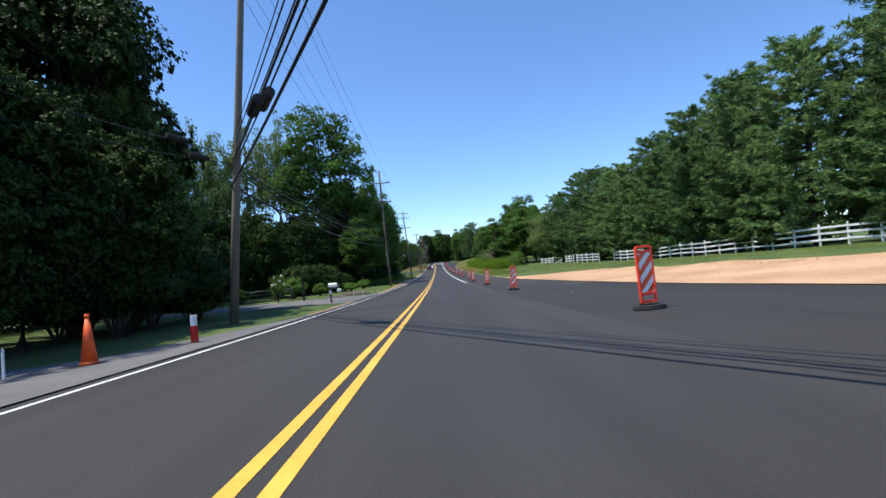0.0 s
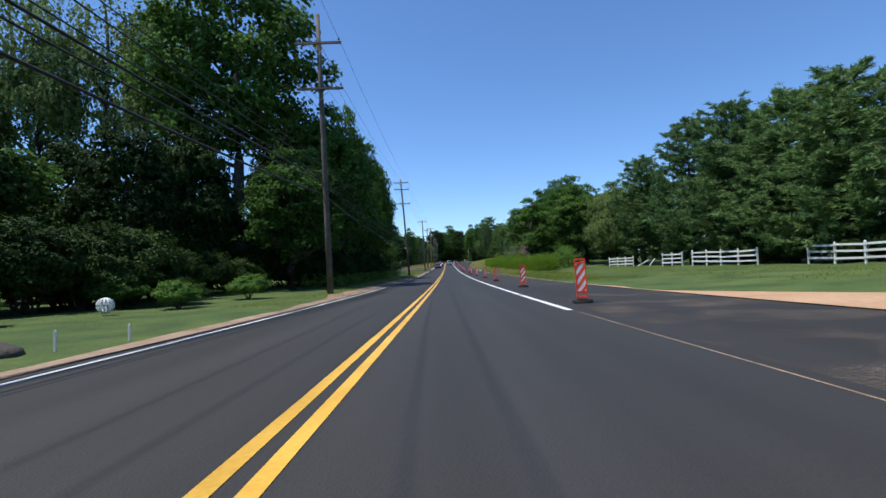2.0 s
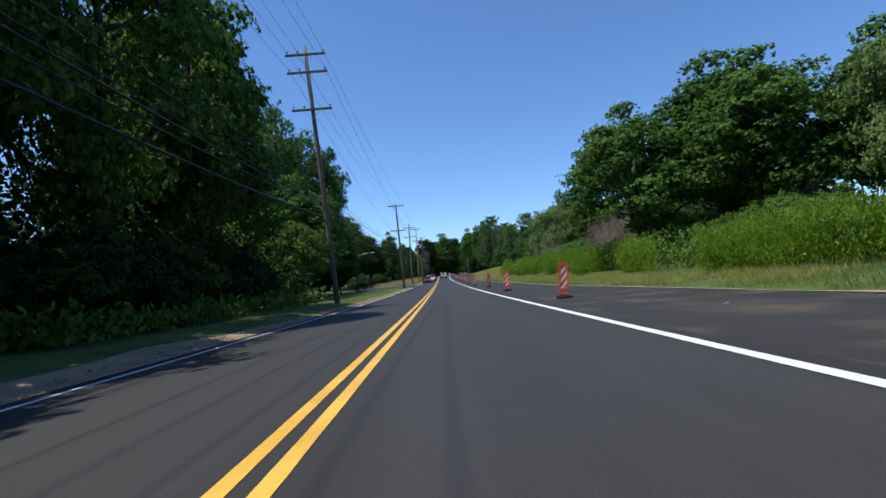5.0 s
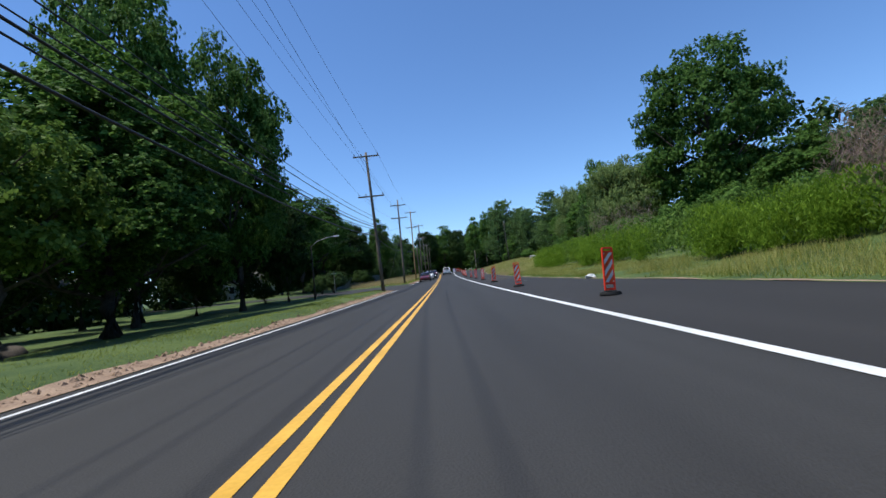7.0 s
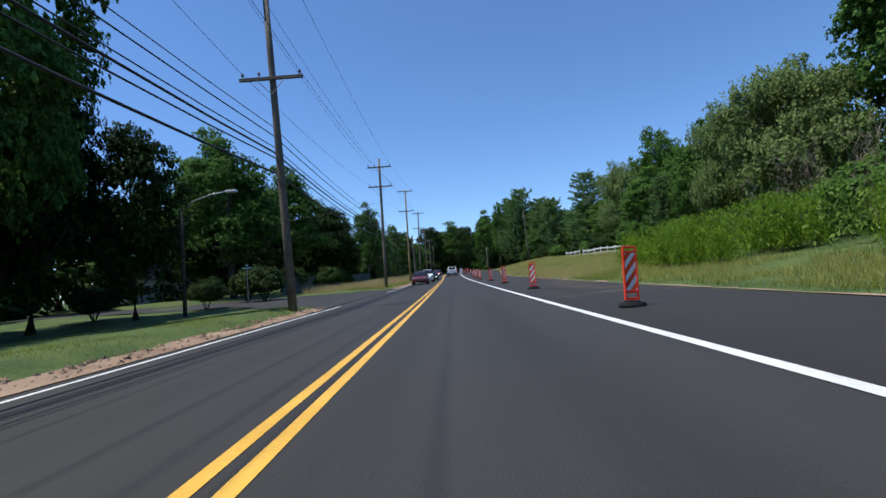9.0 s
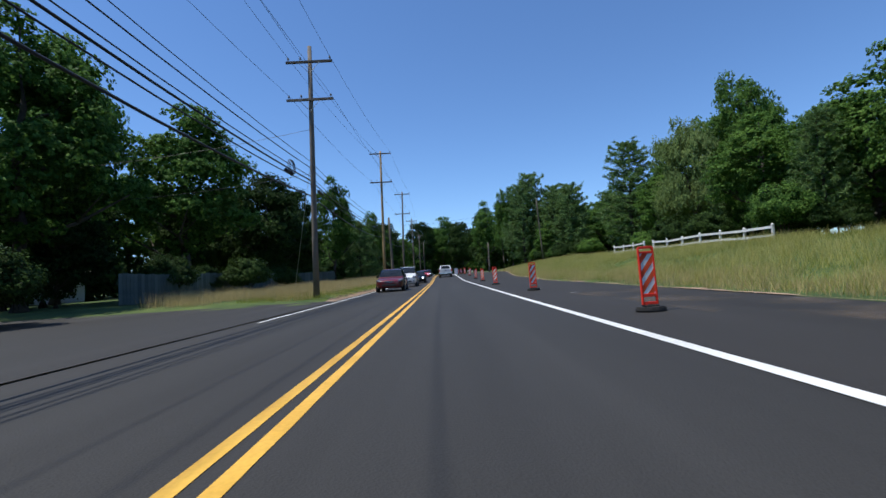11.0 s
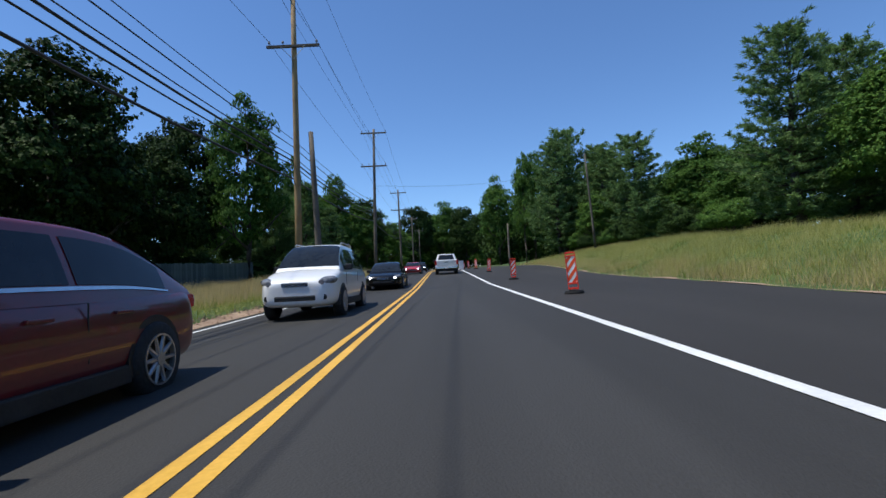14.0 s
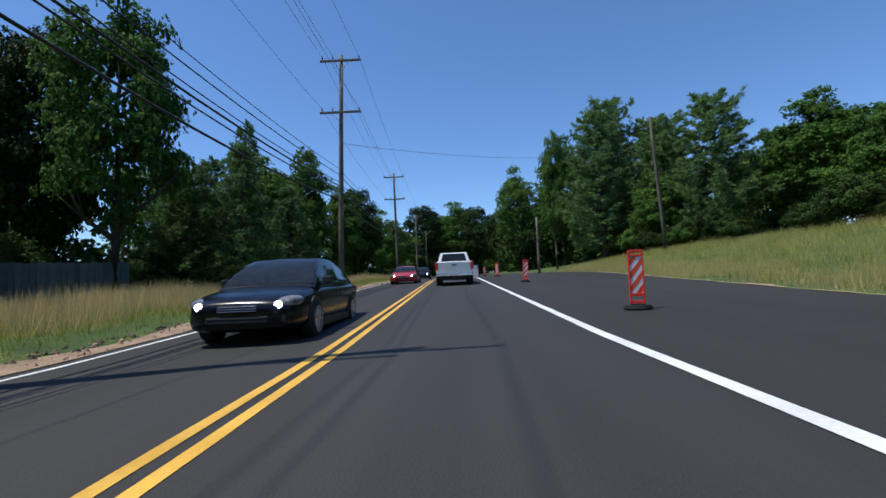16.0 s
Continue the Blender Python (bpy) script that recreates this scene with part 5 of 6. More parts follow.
car("white compact sport utility car with roof rails in the oncoming lane", (-2.88, 201.4), 0, CAR_WHITE, 4.6, 1.74, 1.81, 1.10, 1.13, 0.92, 1.10, 1.95, 3.6, 4.45, 1.12, 0.36, 0.93, 3.62, rails=True, low=0.28)
car("black four-door saloon in the oncoming lane", (-2.62, 214.6), 0, CAR_BLACK, 4.93, 1.85, 1.47, 0.92, 0.89, 0.72, 1.2, 2.1, 3.35, 4.4, 0.97, 0.33, 0.98, 3.78, lit=True)
car("dark red wagon-like car passing in the oncoming lane", (-3.3, 191.8), 0, CAR_RED, 4.7, 1.86, 1.58, 0.98, 0.94, 0.80, 1.15, 2.0, 3.55, 4.5, 1.02, 0.35, 0.95, 3.78, rails=False, low=0.24)
car("bright red low car with lit headlamps in the oncoming lane", (-2.75, 240.0), 0, CAR_BRIGHT_RED, 4.5, 1.83, 1.32, 0.86, 0.82, 0.66, 1.3, 2.1, 3.0, 3.9, 0.86, 0.33, 0.95, 3.6, lit=True, low=0.18)
car("dark grey car further along the oncoming lane", (-2.85, 262.0), 0, CAR_BLACK, 4.7, 1.82, 1.5, 0.92, 0.88, 0.74, 1.2, 2.0, 3.3, 4.1, 0.94, 0.33, 0.95, 3.65, lit=True)


def pickup(at):
    t = thing("pickup_truck", (0, 0, 0), "white crew-cab pickup truck with chrome rear bumper", "pickup truck", "vehicles on the road")
    hw, L, low = 1.0, 5.8, 0.42

    def sec(w, z0, z1):
        return [(0.02, z0), (w * 0.9, z0), (w * 0.98, z0 + 0.1), (w, z0 + 0.35), (w * 0.985, z1 - 0.12), (w * 0.95, z1 - 0.02), (w * 0.85, z1), (0.02, z1)]
    # the tail is at y = 0, the nose at y = L
    loft("body", [(0.0, sec(hw * 0.96, low + 0.18, 1.27)), (0.04, sec(hw * 0.985, low + 0.12, 1.29)), (1.75, sec(hw, low, 1.29)), (1.8, sec(hw, low, 1.24)), (4.1, sec(hw, low, 1.24)), (5.3, sec(hw * 0.98, low, 1.17)), (L - 0.08, sec(hw * 0.92, low, 1.08)), (L, sec(hw * 0.84, low + 0.1, 1.0))],
         CAR_WHITE, t, bevel=0.02)
    bm = bmesh.new()
    vs = {}
    for k, (y, z, w) in enumerate(((1.82, 1.2, 0.95), (2.05, 1.88, 0.76), (3.2, 1.90, 0.77), (4.25, 1.2, 0.93))):
        vs[k] = [bm.verts.new((s * w, y, z)) for s in (-1, 1)]
    for a, b in ((0, 1), (1, 2), (2, 3), (3, 0)):
        bm.faces.new((vs[a][0], vs[a][1], vs[b][1], vs[b][0]))
    for s in (0, 1):
        bm.faces.new([vs[k][s] for k in range(4)])
    bmesh.ops.recalc_face_normals(bm, faces=bm.faces)
    cabin = part("cabin", bm, CAR_WHITE, t, "white crew cab roof and pillars")
    md = cabin.modifiers.new("round", "BEVEL")
    md.width, md.segments = 0.06, 3
    back = [Vector(v) for v in ((-0.95, 1.82, 1.22), (0.95, 1.82, 1.22), (0.76, 2.05, 1.88), (-0.76, 2.05, 1.88))]
    pane("rear_window", back, Vector((0, -0.95, 0.3)), CAR_GLASS, cabin, 0.2, "dark rear window")
    front = [Vector(v) for v in ((-0.93, 4.25, 1.2), (0.93, 4.25, 1.2), (0.77, 3.2, 1.9), (-0.77, 3.2, 1.9))]
    pane("windscreen", front, Vector((0, 0.55, 0.8)), CAR_GLASS, cabin, 0.12, "windscreen")
    for sg in (-1, 1):
        for a, b in (((1.95, 2.15), (2.9, 2.75)), ((3.0, 2.8), (3.95, 3.25))):
            q = [Vector((sg * 0.94, a[0], 1.24)), Vector((sg * 0.94, b[0], 1.24)), Vector((sg * 0.775, b[1], 1.86)), Vector((sg * 0.775, a[1], 1.86))]
            pane("side_window", q, Vector((sg * 1.3, 0, 0.3)), CAR_GLASS, cabin, 0.13, "dark side window")
        bm = bmesh.new()
        box(bm, (sg * 1.1 - 0.12, 3.75, 1.22), (sg * 1.1 + 0.12, 3.86, 1.47), 0.03)
        part("mirror", bm, DARK_TRIM, t, "black door mirror")
        bm = bmesh.new()
        box(bm, (sg * 0.935 - 0.075, -0.02, 0.86), (sg * 0.935 + 0.075, 0.16, 1.24), 0.025)
        part("tail_light", bm, TAIL_RED, t, "red tail lamp")
        for ax in (1.15, 4.75):
            bm = bmesh.new()
            rod(bm, (sg * 0.74, ax, 0.43), (sg * 1.006, ax, 0.43), 0.48, None, 28)
            bmesh.ops.bisect_plane(bm, geom=bm.verts[:] + bm.edges[:] + bm.faces[:], plane_co=(0, 0, low + 0.005), plane_no=(0, 0, -1), clear_outer=True)
            part("wheel_arch", bm, DARK_TRIM, t, "dark wheel arch")
            wheel(t, sg * 0.87, ax, 0.40, 0.27, sg)
    bm = bmesh.new()
    box(bm, (-0.85, -0.025, 0.70), (0.85, 0.02, 1.25), 0.02)
    gate = part("tailgate", bm, CAR_SILVER, t, "silver-white tailgate")
    bm = bmesh.new()
    box(bm, (-0.13, -0.045, 1.06), (0.13, -0.02, 1.13), 0.01)
    part("tailgate_handle", bm, DARK_TRIM, gate, "dark tailgate handle")
    bm = bmesh.new()
    box(bm, (-0.80, 0.10, 1.20), (0.80, 1.68, 1.305), 0.02)
    part("bed_cover", bm, DARK_TRIM, t, "black bed cover")
    bm = bmesh.new()
    box(bm, (-0.98, -0.16, 0.50), (0.98, 0.06, 0.68), 0.04)
    part("rear_bumper", bm, CHROME, t, "chrome rear bumper")
    bm = bmesh.new()
    box(bm, (-0.16, -0.175, 0.53), (0.16, -0.15, 0.66), 0.005)
    part("plate", bm, PLATE, t, "number plate")
    bm = bmesh.new()
    box(bm, (-0.80, 0.0, 0.30), (0.80, 1.0, 0.50), 0.05)
    part("underbody", bm, DARK_TRIM, t, "dark underbody")
    t.matrix_basis = pose(at[0], at[1], gz(*at) + 0.008, 0, 0, 0)
    return t


pickup((0.78, 232.6))


# ---- small things along the left verge ----
PLASTIC_CONE = mat("orange_cone_plastic", (0.72, 0.075, 0.010), (0.88, 0.13, 0.018), 0.5, scale=3, fine=25)
PETAL = mat("white_petal", (0.66, 0.64, 0.60), (0.85, 0.84, 0.80), 0.6, scale=4, fine=20, thin=0.2)
MULCH = mat("dark_mulch", (0.045, 0.035, 0.028), (0.12, 0.10, 0.08), 0.95, scale=3, fine=18, bump=1.0)
GREY_BOARD = mat("grey_weathered_board", (0.055, 0.075, 0.072), (0.11, 0.135, 0.125), 0.85, scale=2, fine=20, bump=0.3, obj=0.4)
SIDING = mat("pale_siding", (0.62, 0.62, 0.60), (0.76, 0.76, 0.74), 0.7, scale=1, fine=14)
SHINGLE = mat("grey_roof_shingle", (0.09, 0.085, 0.08), (0.17, 0.16, 0.15), 0.9, scale=2, fine=14, bump=0.5)
PALE_PLASTIC = mat("white_plastic", (0.66, 0.67, 0.68), (0.84, 0.84, 0.84), 0.45, scale=5, fine=20)


def cone(x, y):
    t = thing("traffic_cone", (x, y, gz(x, y)), "tall slim orange traffic cone on a black base", "traffic cone")
    bm = bmesh.new()
    box(bm, (-0.19, -0.19, 0), (0.19, 0.19, 0.035), 0.012)
    part("base", bm, RUBBER, t, "black rubber base")
    bm = bmesh.new()
    rod(bm, (0, 0, 0.03), (0, 0, 0.09), 0.16, 0.13, 20)
    rod(bm, (0, 0, 0.09), (0, 0, 0.86), 0.13, 0.035, 20)
    rod(bm, (0, 0, 0.86), (0, 0, 0.93), 0.04, 0.038, 14)
    part("body", bm, PLASTIC_CONE, t, flat=False)


def marker_post(x, y):
    t = thing("marker_post", (x, y, gz(x, y)), "short red marker post with a grey cap", "marker post")
    bm = bmesh.new()
    rod(bm, (0, 0, -0.05), (0, 0, 0.42), 0.085, 0.08, 14)
    part("post", bm, TAIL_RED, t)
    bm = bmesh.new()
    rod(bm, (0, 0, 0.42), (0, 0, 0.66), 0.075, 0.07, 14)
    part("cap", bm, PALE_PLASTIC, t, "grey-white upper sleeve")


def mailbox(x, y):
    t = thing("mailbox", (x, y, gz(x, y)), "white rounded mailbox on a grey post", "mailbox")
    bm = bmesh.new()
    box(bm, (-0.05, -0.05, -0.2), (0.05, 0.05, 1.0), 0.008)
    post = part("post", bm, GREY_BOARD, t, "grey wooden post")
    bm = bmesh.new()
    box(bm, (-0.09, -0.055, 0.55), (0.09, -0.075, 0.78), 0.005)
    part("number_sign", bm, PALE_PLASTIC, post, "small pale sign plate")
    bm = bmesh.new()
    half = [(-0.12, 0.0), (-0.12, 0.12)] + [(-0.12 * math.cos(math.pi * k / 8), 0.12 + 0.11 * math.sin(math.pi * k / 8)) for k in range(1, 8)] + [(0.12, 0.12), (0.12, 0.0)]
    a = [bm.verts.new((-0.1, yy, 1.0 + zz)) for yy, zz in half]
    b = [bm.verts.new((0.42, yy, 1.0 + zz)) for yy, zz in half]
    for k in range(len(half)):
        bm.faces.new((a[k], a[(k + 1) % len(half)], b[(k + 1) % len(half)], b[k]))
    bm.faces.new(a[::-1])
    bm.faces.new(b)
    bmesh.ops.recalc_face_normals(bm, faces=bm.faces)
    shell = part("box", bm, PALE_PLASTIC, t, "white mailbox shell")
    bm = bmesh.new()
    box(bm, (0.415, -0.115, 1.005), (0.435, 0.115, 1.2), 0.006)
    part("door", bm, PALE_PLASTIC, shell, "white mailbox door")
    bm = bmesh.new()
    box(bm, (-0.02, -0.15, 0.9), (0.45, -0.12, 1.0), 0.006)
    box(bm, (-0.1, -0.1, 0.985), (0.5, 0.1, 1.0), 0.004)
    part("tray", bm, GREY_BOARD, t, "grey support board")


cone(-6.35, 8.6)
marker_post(-5.75, 11.1)
mailbox(-6.75, 29.6)
stake_spots = [(-7.05, 7.7, 0.5), (-7.3, 40.6, 0.35), (-6.6, 40.9, 0.3), (-6.0, 42.4, 0.3), (-5.6, 43.5, 0.28)]
for x, y, h in stake_spots:
    t = thing("survey_stake", (x, y, gz(x, y)), "thin pale wooden survey stake in the verge", "stake", "survey stakes")
    bm = bmesh.new()
    box(bm, (-0.02, -0.012, -0.1), (0.02, 0.012, h), 0.003)
    rod(bm, (0, 0, h), (0, 0, h + 0.03), 0.018, 0.004, 4)
    part("shaft", bm, WHITE_WOOD, t)

stripe("white_line", -7.4, 0.09, 5.6, 8.3, WHITE_PAINT, "short white line painted at a drive mouth", lift=0.04)
# garden
GARDEN = [(SHRUB[0], -13.6, 44.5, 2.1, 1.5), (SHRUB[0], -11.6, 46.4, 1.35, 0.85), (SHRUB[1], -15.8, 47.5, 1.6, 1.4), (SHRUB[0], -12.2, 52.5, 1.3, 1.2), (SHRUB[1], -10.6, 54.0, 1.2, 1.2), (SHRUB[0], -9.6, 52.0, 1.1, 0.9),
          (SHRUB[1], -17, 51, 1.9, 1.7), (SHRUB[0], -9.0, 56.5, 1.2, 1.1), (SHRUB[1], -14.4, 55.0, 2.0, 1.8), (SHRUB[1], -17.5, 42.0, 1.5, 1.4), (SHRUB[0], -12.5, 24.5, 1.4, 1.3), (SHRUB[1], -11.0, 21.0, 1.7, 1.5)]
for proto_, x, y, h, r in GARDEN:
    plant(proto_, x, y, h, r, group="garden shrubs")


def flower_bush(x, y):
    t = thing("flower_bush", (x, y, gz(x, y)), "spindly bush with large white flower heads", "bush")
    bm = bmesh.new()
    heads = []
    for k in range(14):
        a = k * 2.4
        e = Vector((math.cos(a) * rng.uniform(0.2, 0.7), math.sin(a) * rng.uniform(0.2, 0.7), rng.uniform(1.2, 2.3)))
        tube(bm, [(0, 0, 0), e * 0.5 + Vector((0, 0, 0.15)), e], [0.025, 0.014, 0.006], 5)
        heads.append(e)
    part("stems", bm, BARK, t)
    v = unit(700)
    c = np.array([tuple(heads[k % 14]) for k in range(700)])
    quads("leaves", leaf_cards(c * rng.uniform(0.5, 1.0, (700, 1)) + v * 0.16, v, 0.14, 0.09), LEAF_LIGHT, t)
    for e in heads[:9]:
        v = unit(60)
        quads("flower", leaf_cards(np.array(tuple(e)) + v * 0.09, v, 0.08, 0.07), PETAL, t, "white flower head")


flower_bush(-13.2, 38.9)


def rail_fence(pts):
    t = thing("split_rail_fence", (*pts[0], gz(*pts[0])), "low dark weathered split-rail garden fence", "fence")
    o = Vector(t.location)
    for a, b in zip(pts, pts[1:] + [None]):
        va = Vector((*a, gz(*a)))
        bm = bmesh.new()
        box(bm, (-0.06, -0.06, -0.1), (0.06, 0.06, 1.05), 0.01, Matrix.Translation(va - o))
        part("post", bm, GREY_BOARD, t)
        if b is None:
            break
        vb = Vector((*b, gz(*b)))
        for h in (0.35, 0.7, 0.98):
            bm = bmesh.new()
            tube(bm, [va - o + Vector((0, 0, h)), (va + vb) / 2 - o + Vector((0, 0, h + 0.03)), vb - o + Vector((0, 0, h - 0.02))], [0.045, 0.06, 0.045], 6)
            part("rail", bm, GREY_BOARD, t)


rail_fence([(-19.5, 41.0), (-17.0, 41.6), (-14.6, 42.2), (-13.2, 42.8)])


def mound(x, y, r, h, label):
    bm = bmesh.new()
    bmesh.ops.create_uvsphere(bm, u_segments=22, v_segments=10, radius=1)
    for v in bm.verts:
        n = 1 + 0.25 * noise.noise((v.co.x * 1.7 + x, v.co.y * 1.7, v.co.z))
        v.co = Vector((v.co.x * r * 1.5 * n, v.co.y * r * n, max(v.co.z, -0.15) * h * n))
    ob = tagged(part("mulch_mound", bm, MULCH, flat=False), label, "mulch", "mulch heaps")
    ob.location = (x, y, gz(x, y))


mound(-7.4, 41.8, 0.8, 0.35, "heap of dark mulch on the lawn")
mound(-15.0, 126.6, 0.95, 0.55, "low dark brush heap under the lawn trees")
mound(-8.6, 39.9, 0.7, 0.18, "low dark mulch bed on the lawn")


def ornament(x, y):
    t = thing("garden_ornament", (x, y, gz(x, y)), "round white wire garden ornament on the lawn", "ornament")
    for k in range(6):
        a = math.pi * k / 6
        bm = bmesh.new()
        pts = [Vector((0.22 * math.cos(u) * math.cos(a), 0.22 * math.cos(u) * math.sin(a), 0.3 + 0.22 * math.sin(u))) for u in np.linspace(0, 2 * math.pi, 20)]
        tube(bm, pts, [0.028] * 20, 5)
        part("hoop", bm, PALE_PLASTIC, t)


ornament(-10.4, 49.5)


def yard_post(x, y, h, label):
    t = thing("yard_post", (x, y, gz(x, y)), label, "post")
    bm = bmesh.new()
    box(bm, (-0.06, -0.06, -0.1), (0.06, 0.06, h), 0.01)
    part("shaft", bm, DARK_TRIM, t)
    bm = bmesh.new()
    box(bm, (-0.10, -0.10, h), (0.10, 0.10, h + 0.22), 0.02)
    part("lantern", bm, CAR_GLASS, t, "dark lantern head")


yard_post(-10.6, 37.2, 1.6, "dark garden post beside the driveway")

# ---- further along ----
t = thing("street_lamp", (-14.0, 162.5, gz(-14.0, 162.5)), "grey street lamp with a long curved arm", "street lamp")
bm = bmesh.new()
tube(bm, [(0, 0, -0.2), (0, 0, 3), (0, 0, 5.8)], [0.11, 0.09, 0.06], 10)
# Bark colour makes the column as dark as the tree shade around it.
pole_ = part("column", bm, BARK, t, "wooden column coloured dark for tree shade", flat=False)
bm = bmesh.new()
tube(bm, [(0, 0, 5.6), (0.7, -0.1, 6.15), (1.8, -0.2, 6.45), (2.7, -0.3, 6.52)], [0.035] * 4, 7)
part("arm", bm, STEEL, t, "curved steel arm", flat=False)
bm = bmesh.new()
box(bm, (2.6, -0.42, 6.45), (3.2, -0.18, 6.58), 0.04)
part("lamp_head", bm, PALE_PLASTIC, t, "flat lamp head")

t = thing("privacy_fence", (-19, 186, gz(-19, 186)), "tall grey-green board privacy fence behind dry grass", "fence")
o = Vector(t.location)
board = bpy.data.meshes.new("board")
bm = bmesh.new()
box(bm, (-0.018, -0.145, 0.05), (0.018, 0.145, 1.75))
bm.to_mesh(board)
bm.free()
board.materials.append(GREY_BOARD)
for k in range(150):
    y = 186 + 0.3 * k
    x = -17.0 + 0.01 * k
    ob = new("board", board)
    ob.parent = t
    ob.location = Vector((x, y, gz(x, y) + 0.02 * rng.normal())) - o
for h in (0.4, 1.4):
    bm = bmesh.new()
    tube(bm, [Vector((-17.04 + 0.01 * k, 186 + 0.3 * k, gz(-17, 186 + 0.3 * k) + h)) - o for k in range(0, 150, 10)], [0.04] * 15, 4)
    part("rail", bm, GREY_BOARD, t)


def house(x, y, turn, w, d, h, label):
    t = thing("house", (0, 0, 0), label, "house")
    bm = bmesh.new()
    box(bm, (-w / 2, -d / 2, -0.3), (w / 2, d / 2, h))
    wall = part("wall", bm, SIDING, t)
    for k in range(int(h / 0.3)):
        bm = bmesh.new()
        box(bm, (-w / 2 - 0.02, -d / 2 - 0.02, 0.3 * k), (w / 2 + 0.02, d / 2 + 0.02, 0.3 * k + 0.02))
        part("siding_board", bm, SIDING, wall)
    faces("roof", [(-w / 2 - 0.4, -d / 2 - 0.5, h - 0.1), (w / 2 + 0.4, -d / 2 - 0.5, h - 0.1), (w / 2 + 0.4, d / 2 + 0.5, h - 0.1), (-w / 2 - 0.4, d / 2 + 0.5, h - 0.1), (-w / 2 - 0.4, 0, h + 2.2), (w / 2 + 0.4, 0, h + 2.2)],
          [(0, 1, 5, 4), (2, 3, 4, 5), (0, 4, 3), (1, 2, 5), (0, 3, 2, 1)], SHINGLE, t, "grey shingle roof")
    for k in range(4):
        wx = -w / 2 + w * (k + 0.5) / 4
        bm = bmesh.new()
        box(bm, (wx - 0.55, -d / 2 - 0.06, 0.9), (wx + 0.55, -d / 2 + 0.02, 2.2), 0.02)
        win = part("window", bm, WHITE_WOOD, t, "white framed window")
        bm = bmesh.new()
        box(bm, (wx - 0.47, -d / 2 - 0.075, 0.98), (wx + 0.47, -d / 2 - 0.055, 2.12))
        part("pane", bm, CAR_GLASS, win, "dark window pane")
    t.matrix_basis = pose(x, y, gz(x, y), 0, 0, turn)


house(-45, 168, 55, 13, 8, 2.9, "low white house half hidden by trees")
house(-40, 203, 60, 11, 8, 2.9, "low pale house behind dark lawn trees")
t = thing("plastic_bag", (6.78, 133.4, gz(6.78, 133.4) + 0.02), "crumpled white plastic bag at the asphalt edge", "litter")
bm = bmesh.new()
bmesh.ops.create_icosphere(bm, subdivisions=3, radius=0.15)
for v in bm.verts:
    v.co *= 1 + 0.5 * noise.noise(v.co * 9)
    v.co = Vector((v.co.x * 1.6, v.co.y, max(0, v.co.z + 0.1) * 0.75))
part("bag", bm, PALE_PLASTIC, t)
t = thing("utility_cabinet", (3.3, 262.5, gz(3.3, 262.5)), "pale blue-white utility cabinet by the roadside", "cabinet")
bm = bmesh.new()
box(bm, (-0.35, -0.3, 0), (0.35, 0.3, 1.25), 0.03)
part("body", bm, PALE_PLASTIC, t)
bm = bmesh.new()
box(bm, (-0.38, -0.33, 1.25), (0.38, 0.33, 1.32), 0.02)
part("lid", bm, STEEL, t, "grey lid")
SIGN_GREEN = mat("sign_green", (0.01, 0.10, 0.05), (0.02, 0.14, 0.07), 0.4, scale=3, fine=20)
# street name sign at the corner
t = thing("street_sign", (-13.2, 168.6, gz(-13.2, 168.6)), "small green street name sign on a steel post", "street sign")
bm = bmesh.new()
rod(bm, (0, 0, -0.2), (0, 0, 2.7), 0.03, None, 10)
part("post", bm, STEEL, t)
for k, turn in enumerate((10, 98)):
    bm = bmesh.new()
    box(bm, (-0.38, -0.006, 2.42 + 0.2 * k), (0.38, 0.006, 2.6 + 0.2 * k), 0.004, Matrix.Rotation(radians(turn), 4, "Z"))
    blade = part("sign_blade", bm, SIGN_GREEN, t, "green name blade")
    bm = bmesh.new()
    box(bm, (-0.28, -0.010, 2.48 + 0.2 * k), (0.28, 0.010, 2.54 + 0.2 * k), 0.002, Matrix.Rotation(radians(turn), 4, "Z"))
    part("lettering_bar", bm, PALE_PLASTIC, blade, "white bar of lettering")

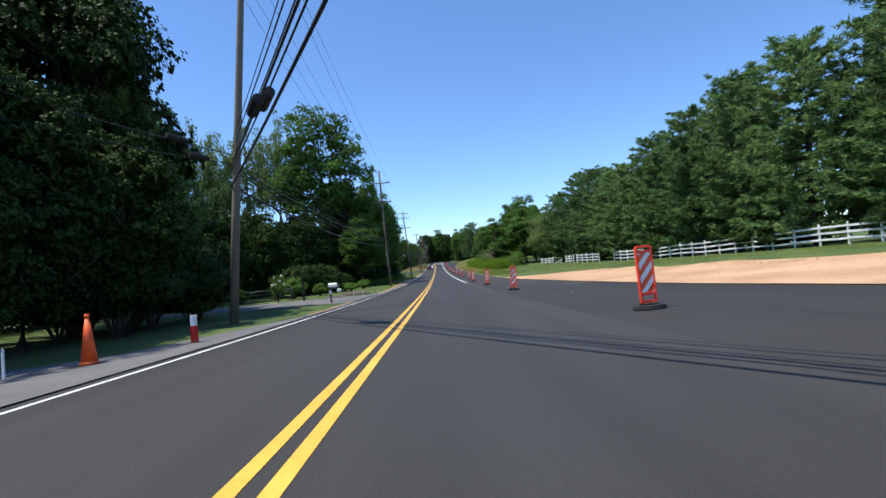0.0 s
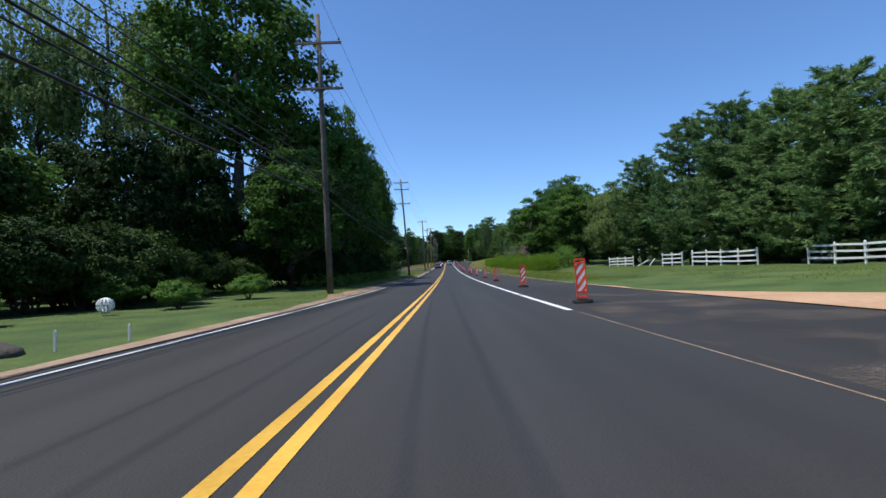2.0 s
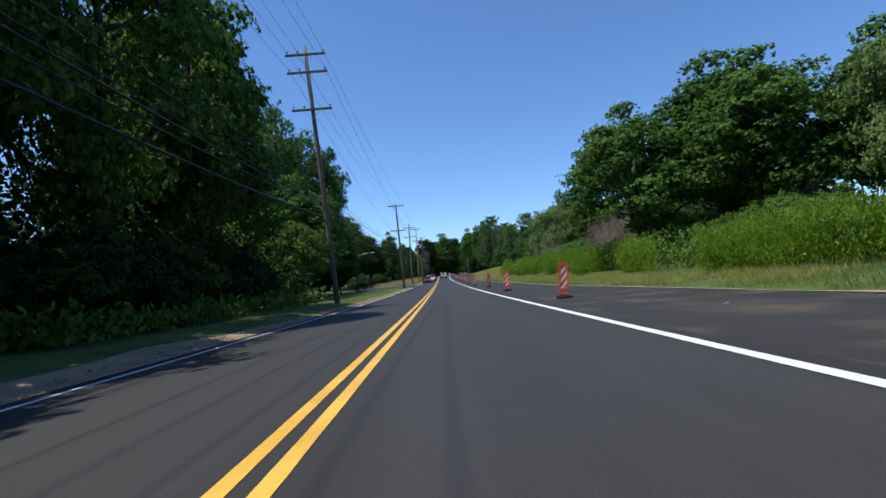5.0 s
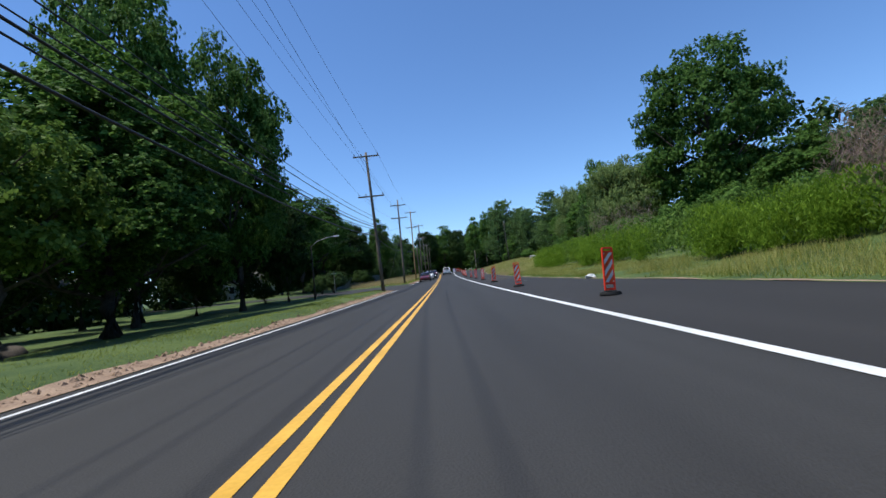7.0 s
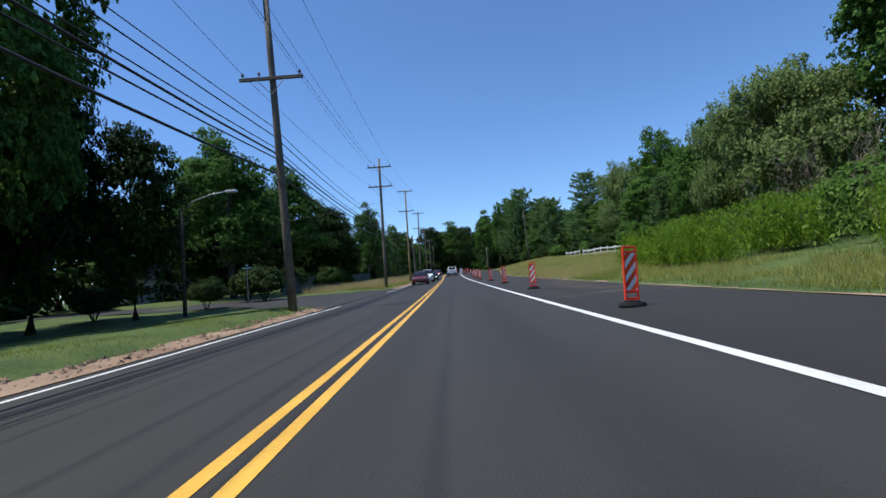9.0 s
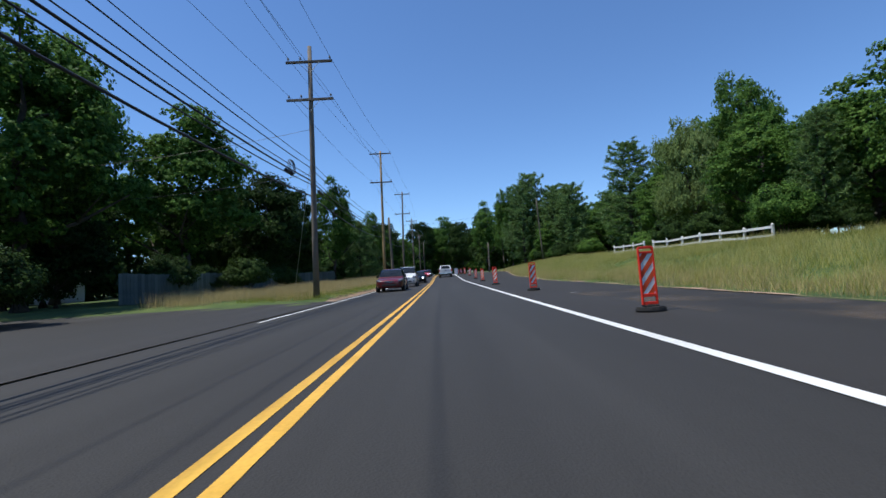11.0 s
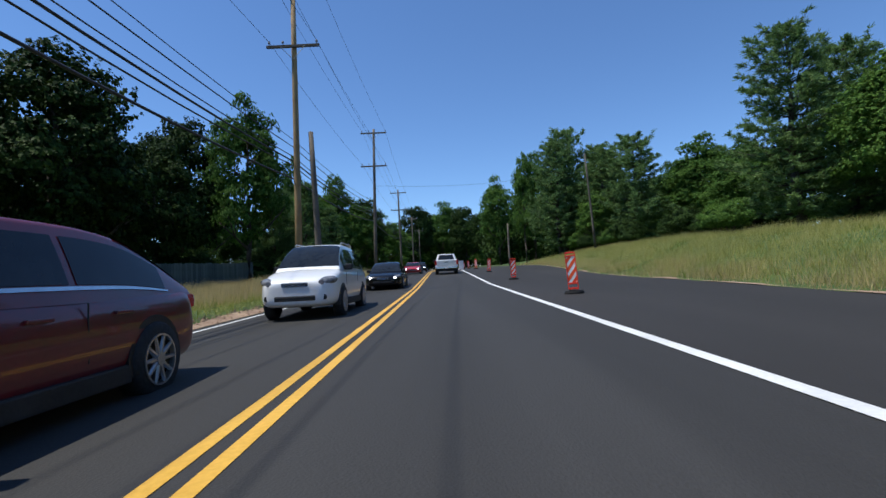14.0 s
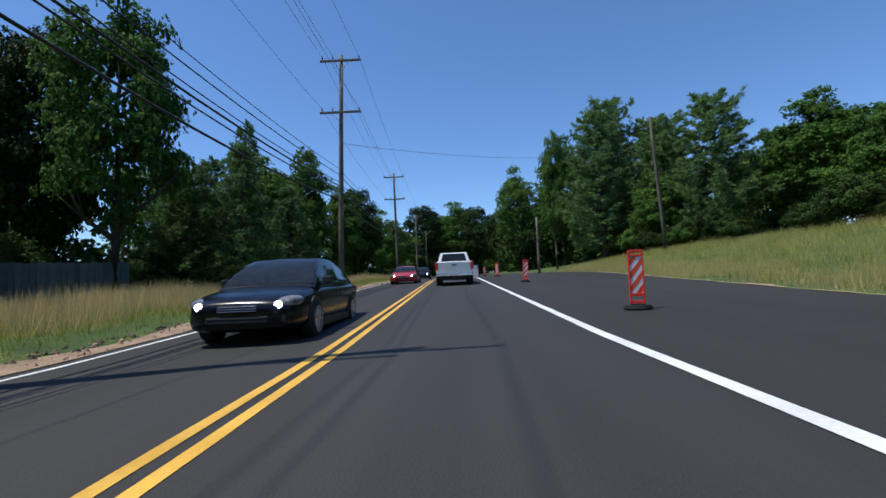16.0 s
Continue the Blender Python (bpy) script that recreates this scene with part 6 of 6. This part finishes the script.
# chalk marks and pale dust on the new lane
for x, y, turn, l in ((2.40, 30.5, -62, 0.16), (2.41, 30.3, 20, 0.22), (4.58, 176.45, -75, 0.34), (4.5, 181.2, -60, 0.28), (4.52, 16.15, -70, 0.3), (5.2, 92.0, -50, 0.3), (5.0, 141.0, -72, 0.3)):
    bm = bmesh.new()
    box(bm, (-0.012, -l / 2.6, 0), (0.012, l / 2.6, 0.003))
    ob = tagged(part("survey_mark", bm, PLATE), "small white survey mark sprayed on asphalt", "road marking", "survey marks", kind="structure")
    ob.matrix_basis = pose(x, y, gz(x, y) + 0.004, 0, 0, turn)


def dust_material():
    m = bpy.data.materials.new("road_dust")
    m.use_nodes = True
    nt = m.node_tree
    p = nt.nodes["Principled BSDF"]
    p.inputs["Base Color"].default_value = (0.20, 0.155, 0.115, 1)
    p.inputs["Roughness"].default_value = 0.95
    co, big, fine = nt.nodes.new("ShaderNodeTexCoord"), nt.nodes.new("ShaderNodeTexNoise"), nt.nodes.new("ShaderNodeTexNoise")
    ramp, mul, r2 = nt.nodes.new("ShaderNodeMapRange"), nt.nodes.new("ShaderNodeMath"), nt.nodes.new("ShaderNodeMapRange")
    big.inputs["Scale"].default_value, fine.inputs["Scale"].default_value, fine.inputs["Detail"].default_value = 0.7, 30, 6
    for n in (big, fine):
        nt.links.new(co.outputs["Object"], n.inputs["Vector"])
    for r, src, lo, hi, top in ((ramp, big, 0.46, 0.72, 0.8), (r2, fine, 0.35, 0.65, 0.9)):
        r.inputs["From Min"].default_value, r.inputs["From Max"].default_value, r.inputs["To Max"].default_value = lo, hi, top
        nt.links.new(src.outputs[0], r.inputs["Value"])
    mul.operation = "MULTIPLY"
    nt.links.new(ramp.outputs[0], mul.inputs[0])
    nt.links.new(r2.outputs[0], mul.inputs[1])
    nt.links.new(mul.outputs[0], p.inputs["Alpha"])
    return m


DUST = dust_material()
for y0, y1, a, b in ((22, 52, 3.0, 1.2), (60, 100, 3.2, 0.4), (150, 176, 3.2, 0.2)):
    tagged(strip("road_dust", lambda y: 2.9 + a * (0.5 + 0.5 * math.sin(y * 0.12)) * 0.5, lambda y: along(EDGE_R, y) - 0.1, y0, y1, DUST, 1.0, 0.005, 6),
           "thin pale dust drifted over fresh asphalt", "dust", kind="structure")
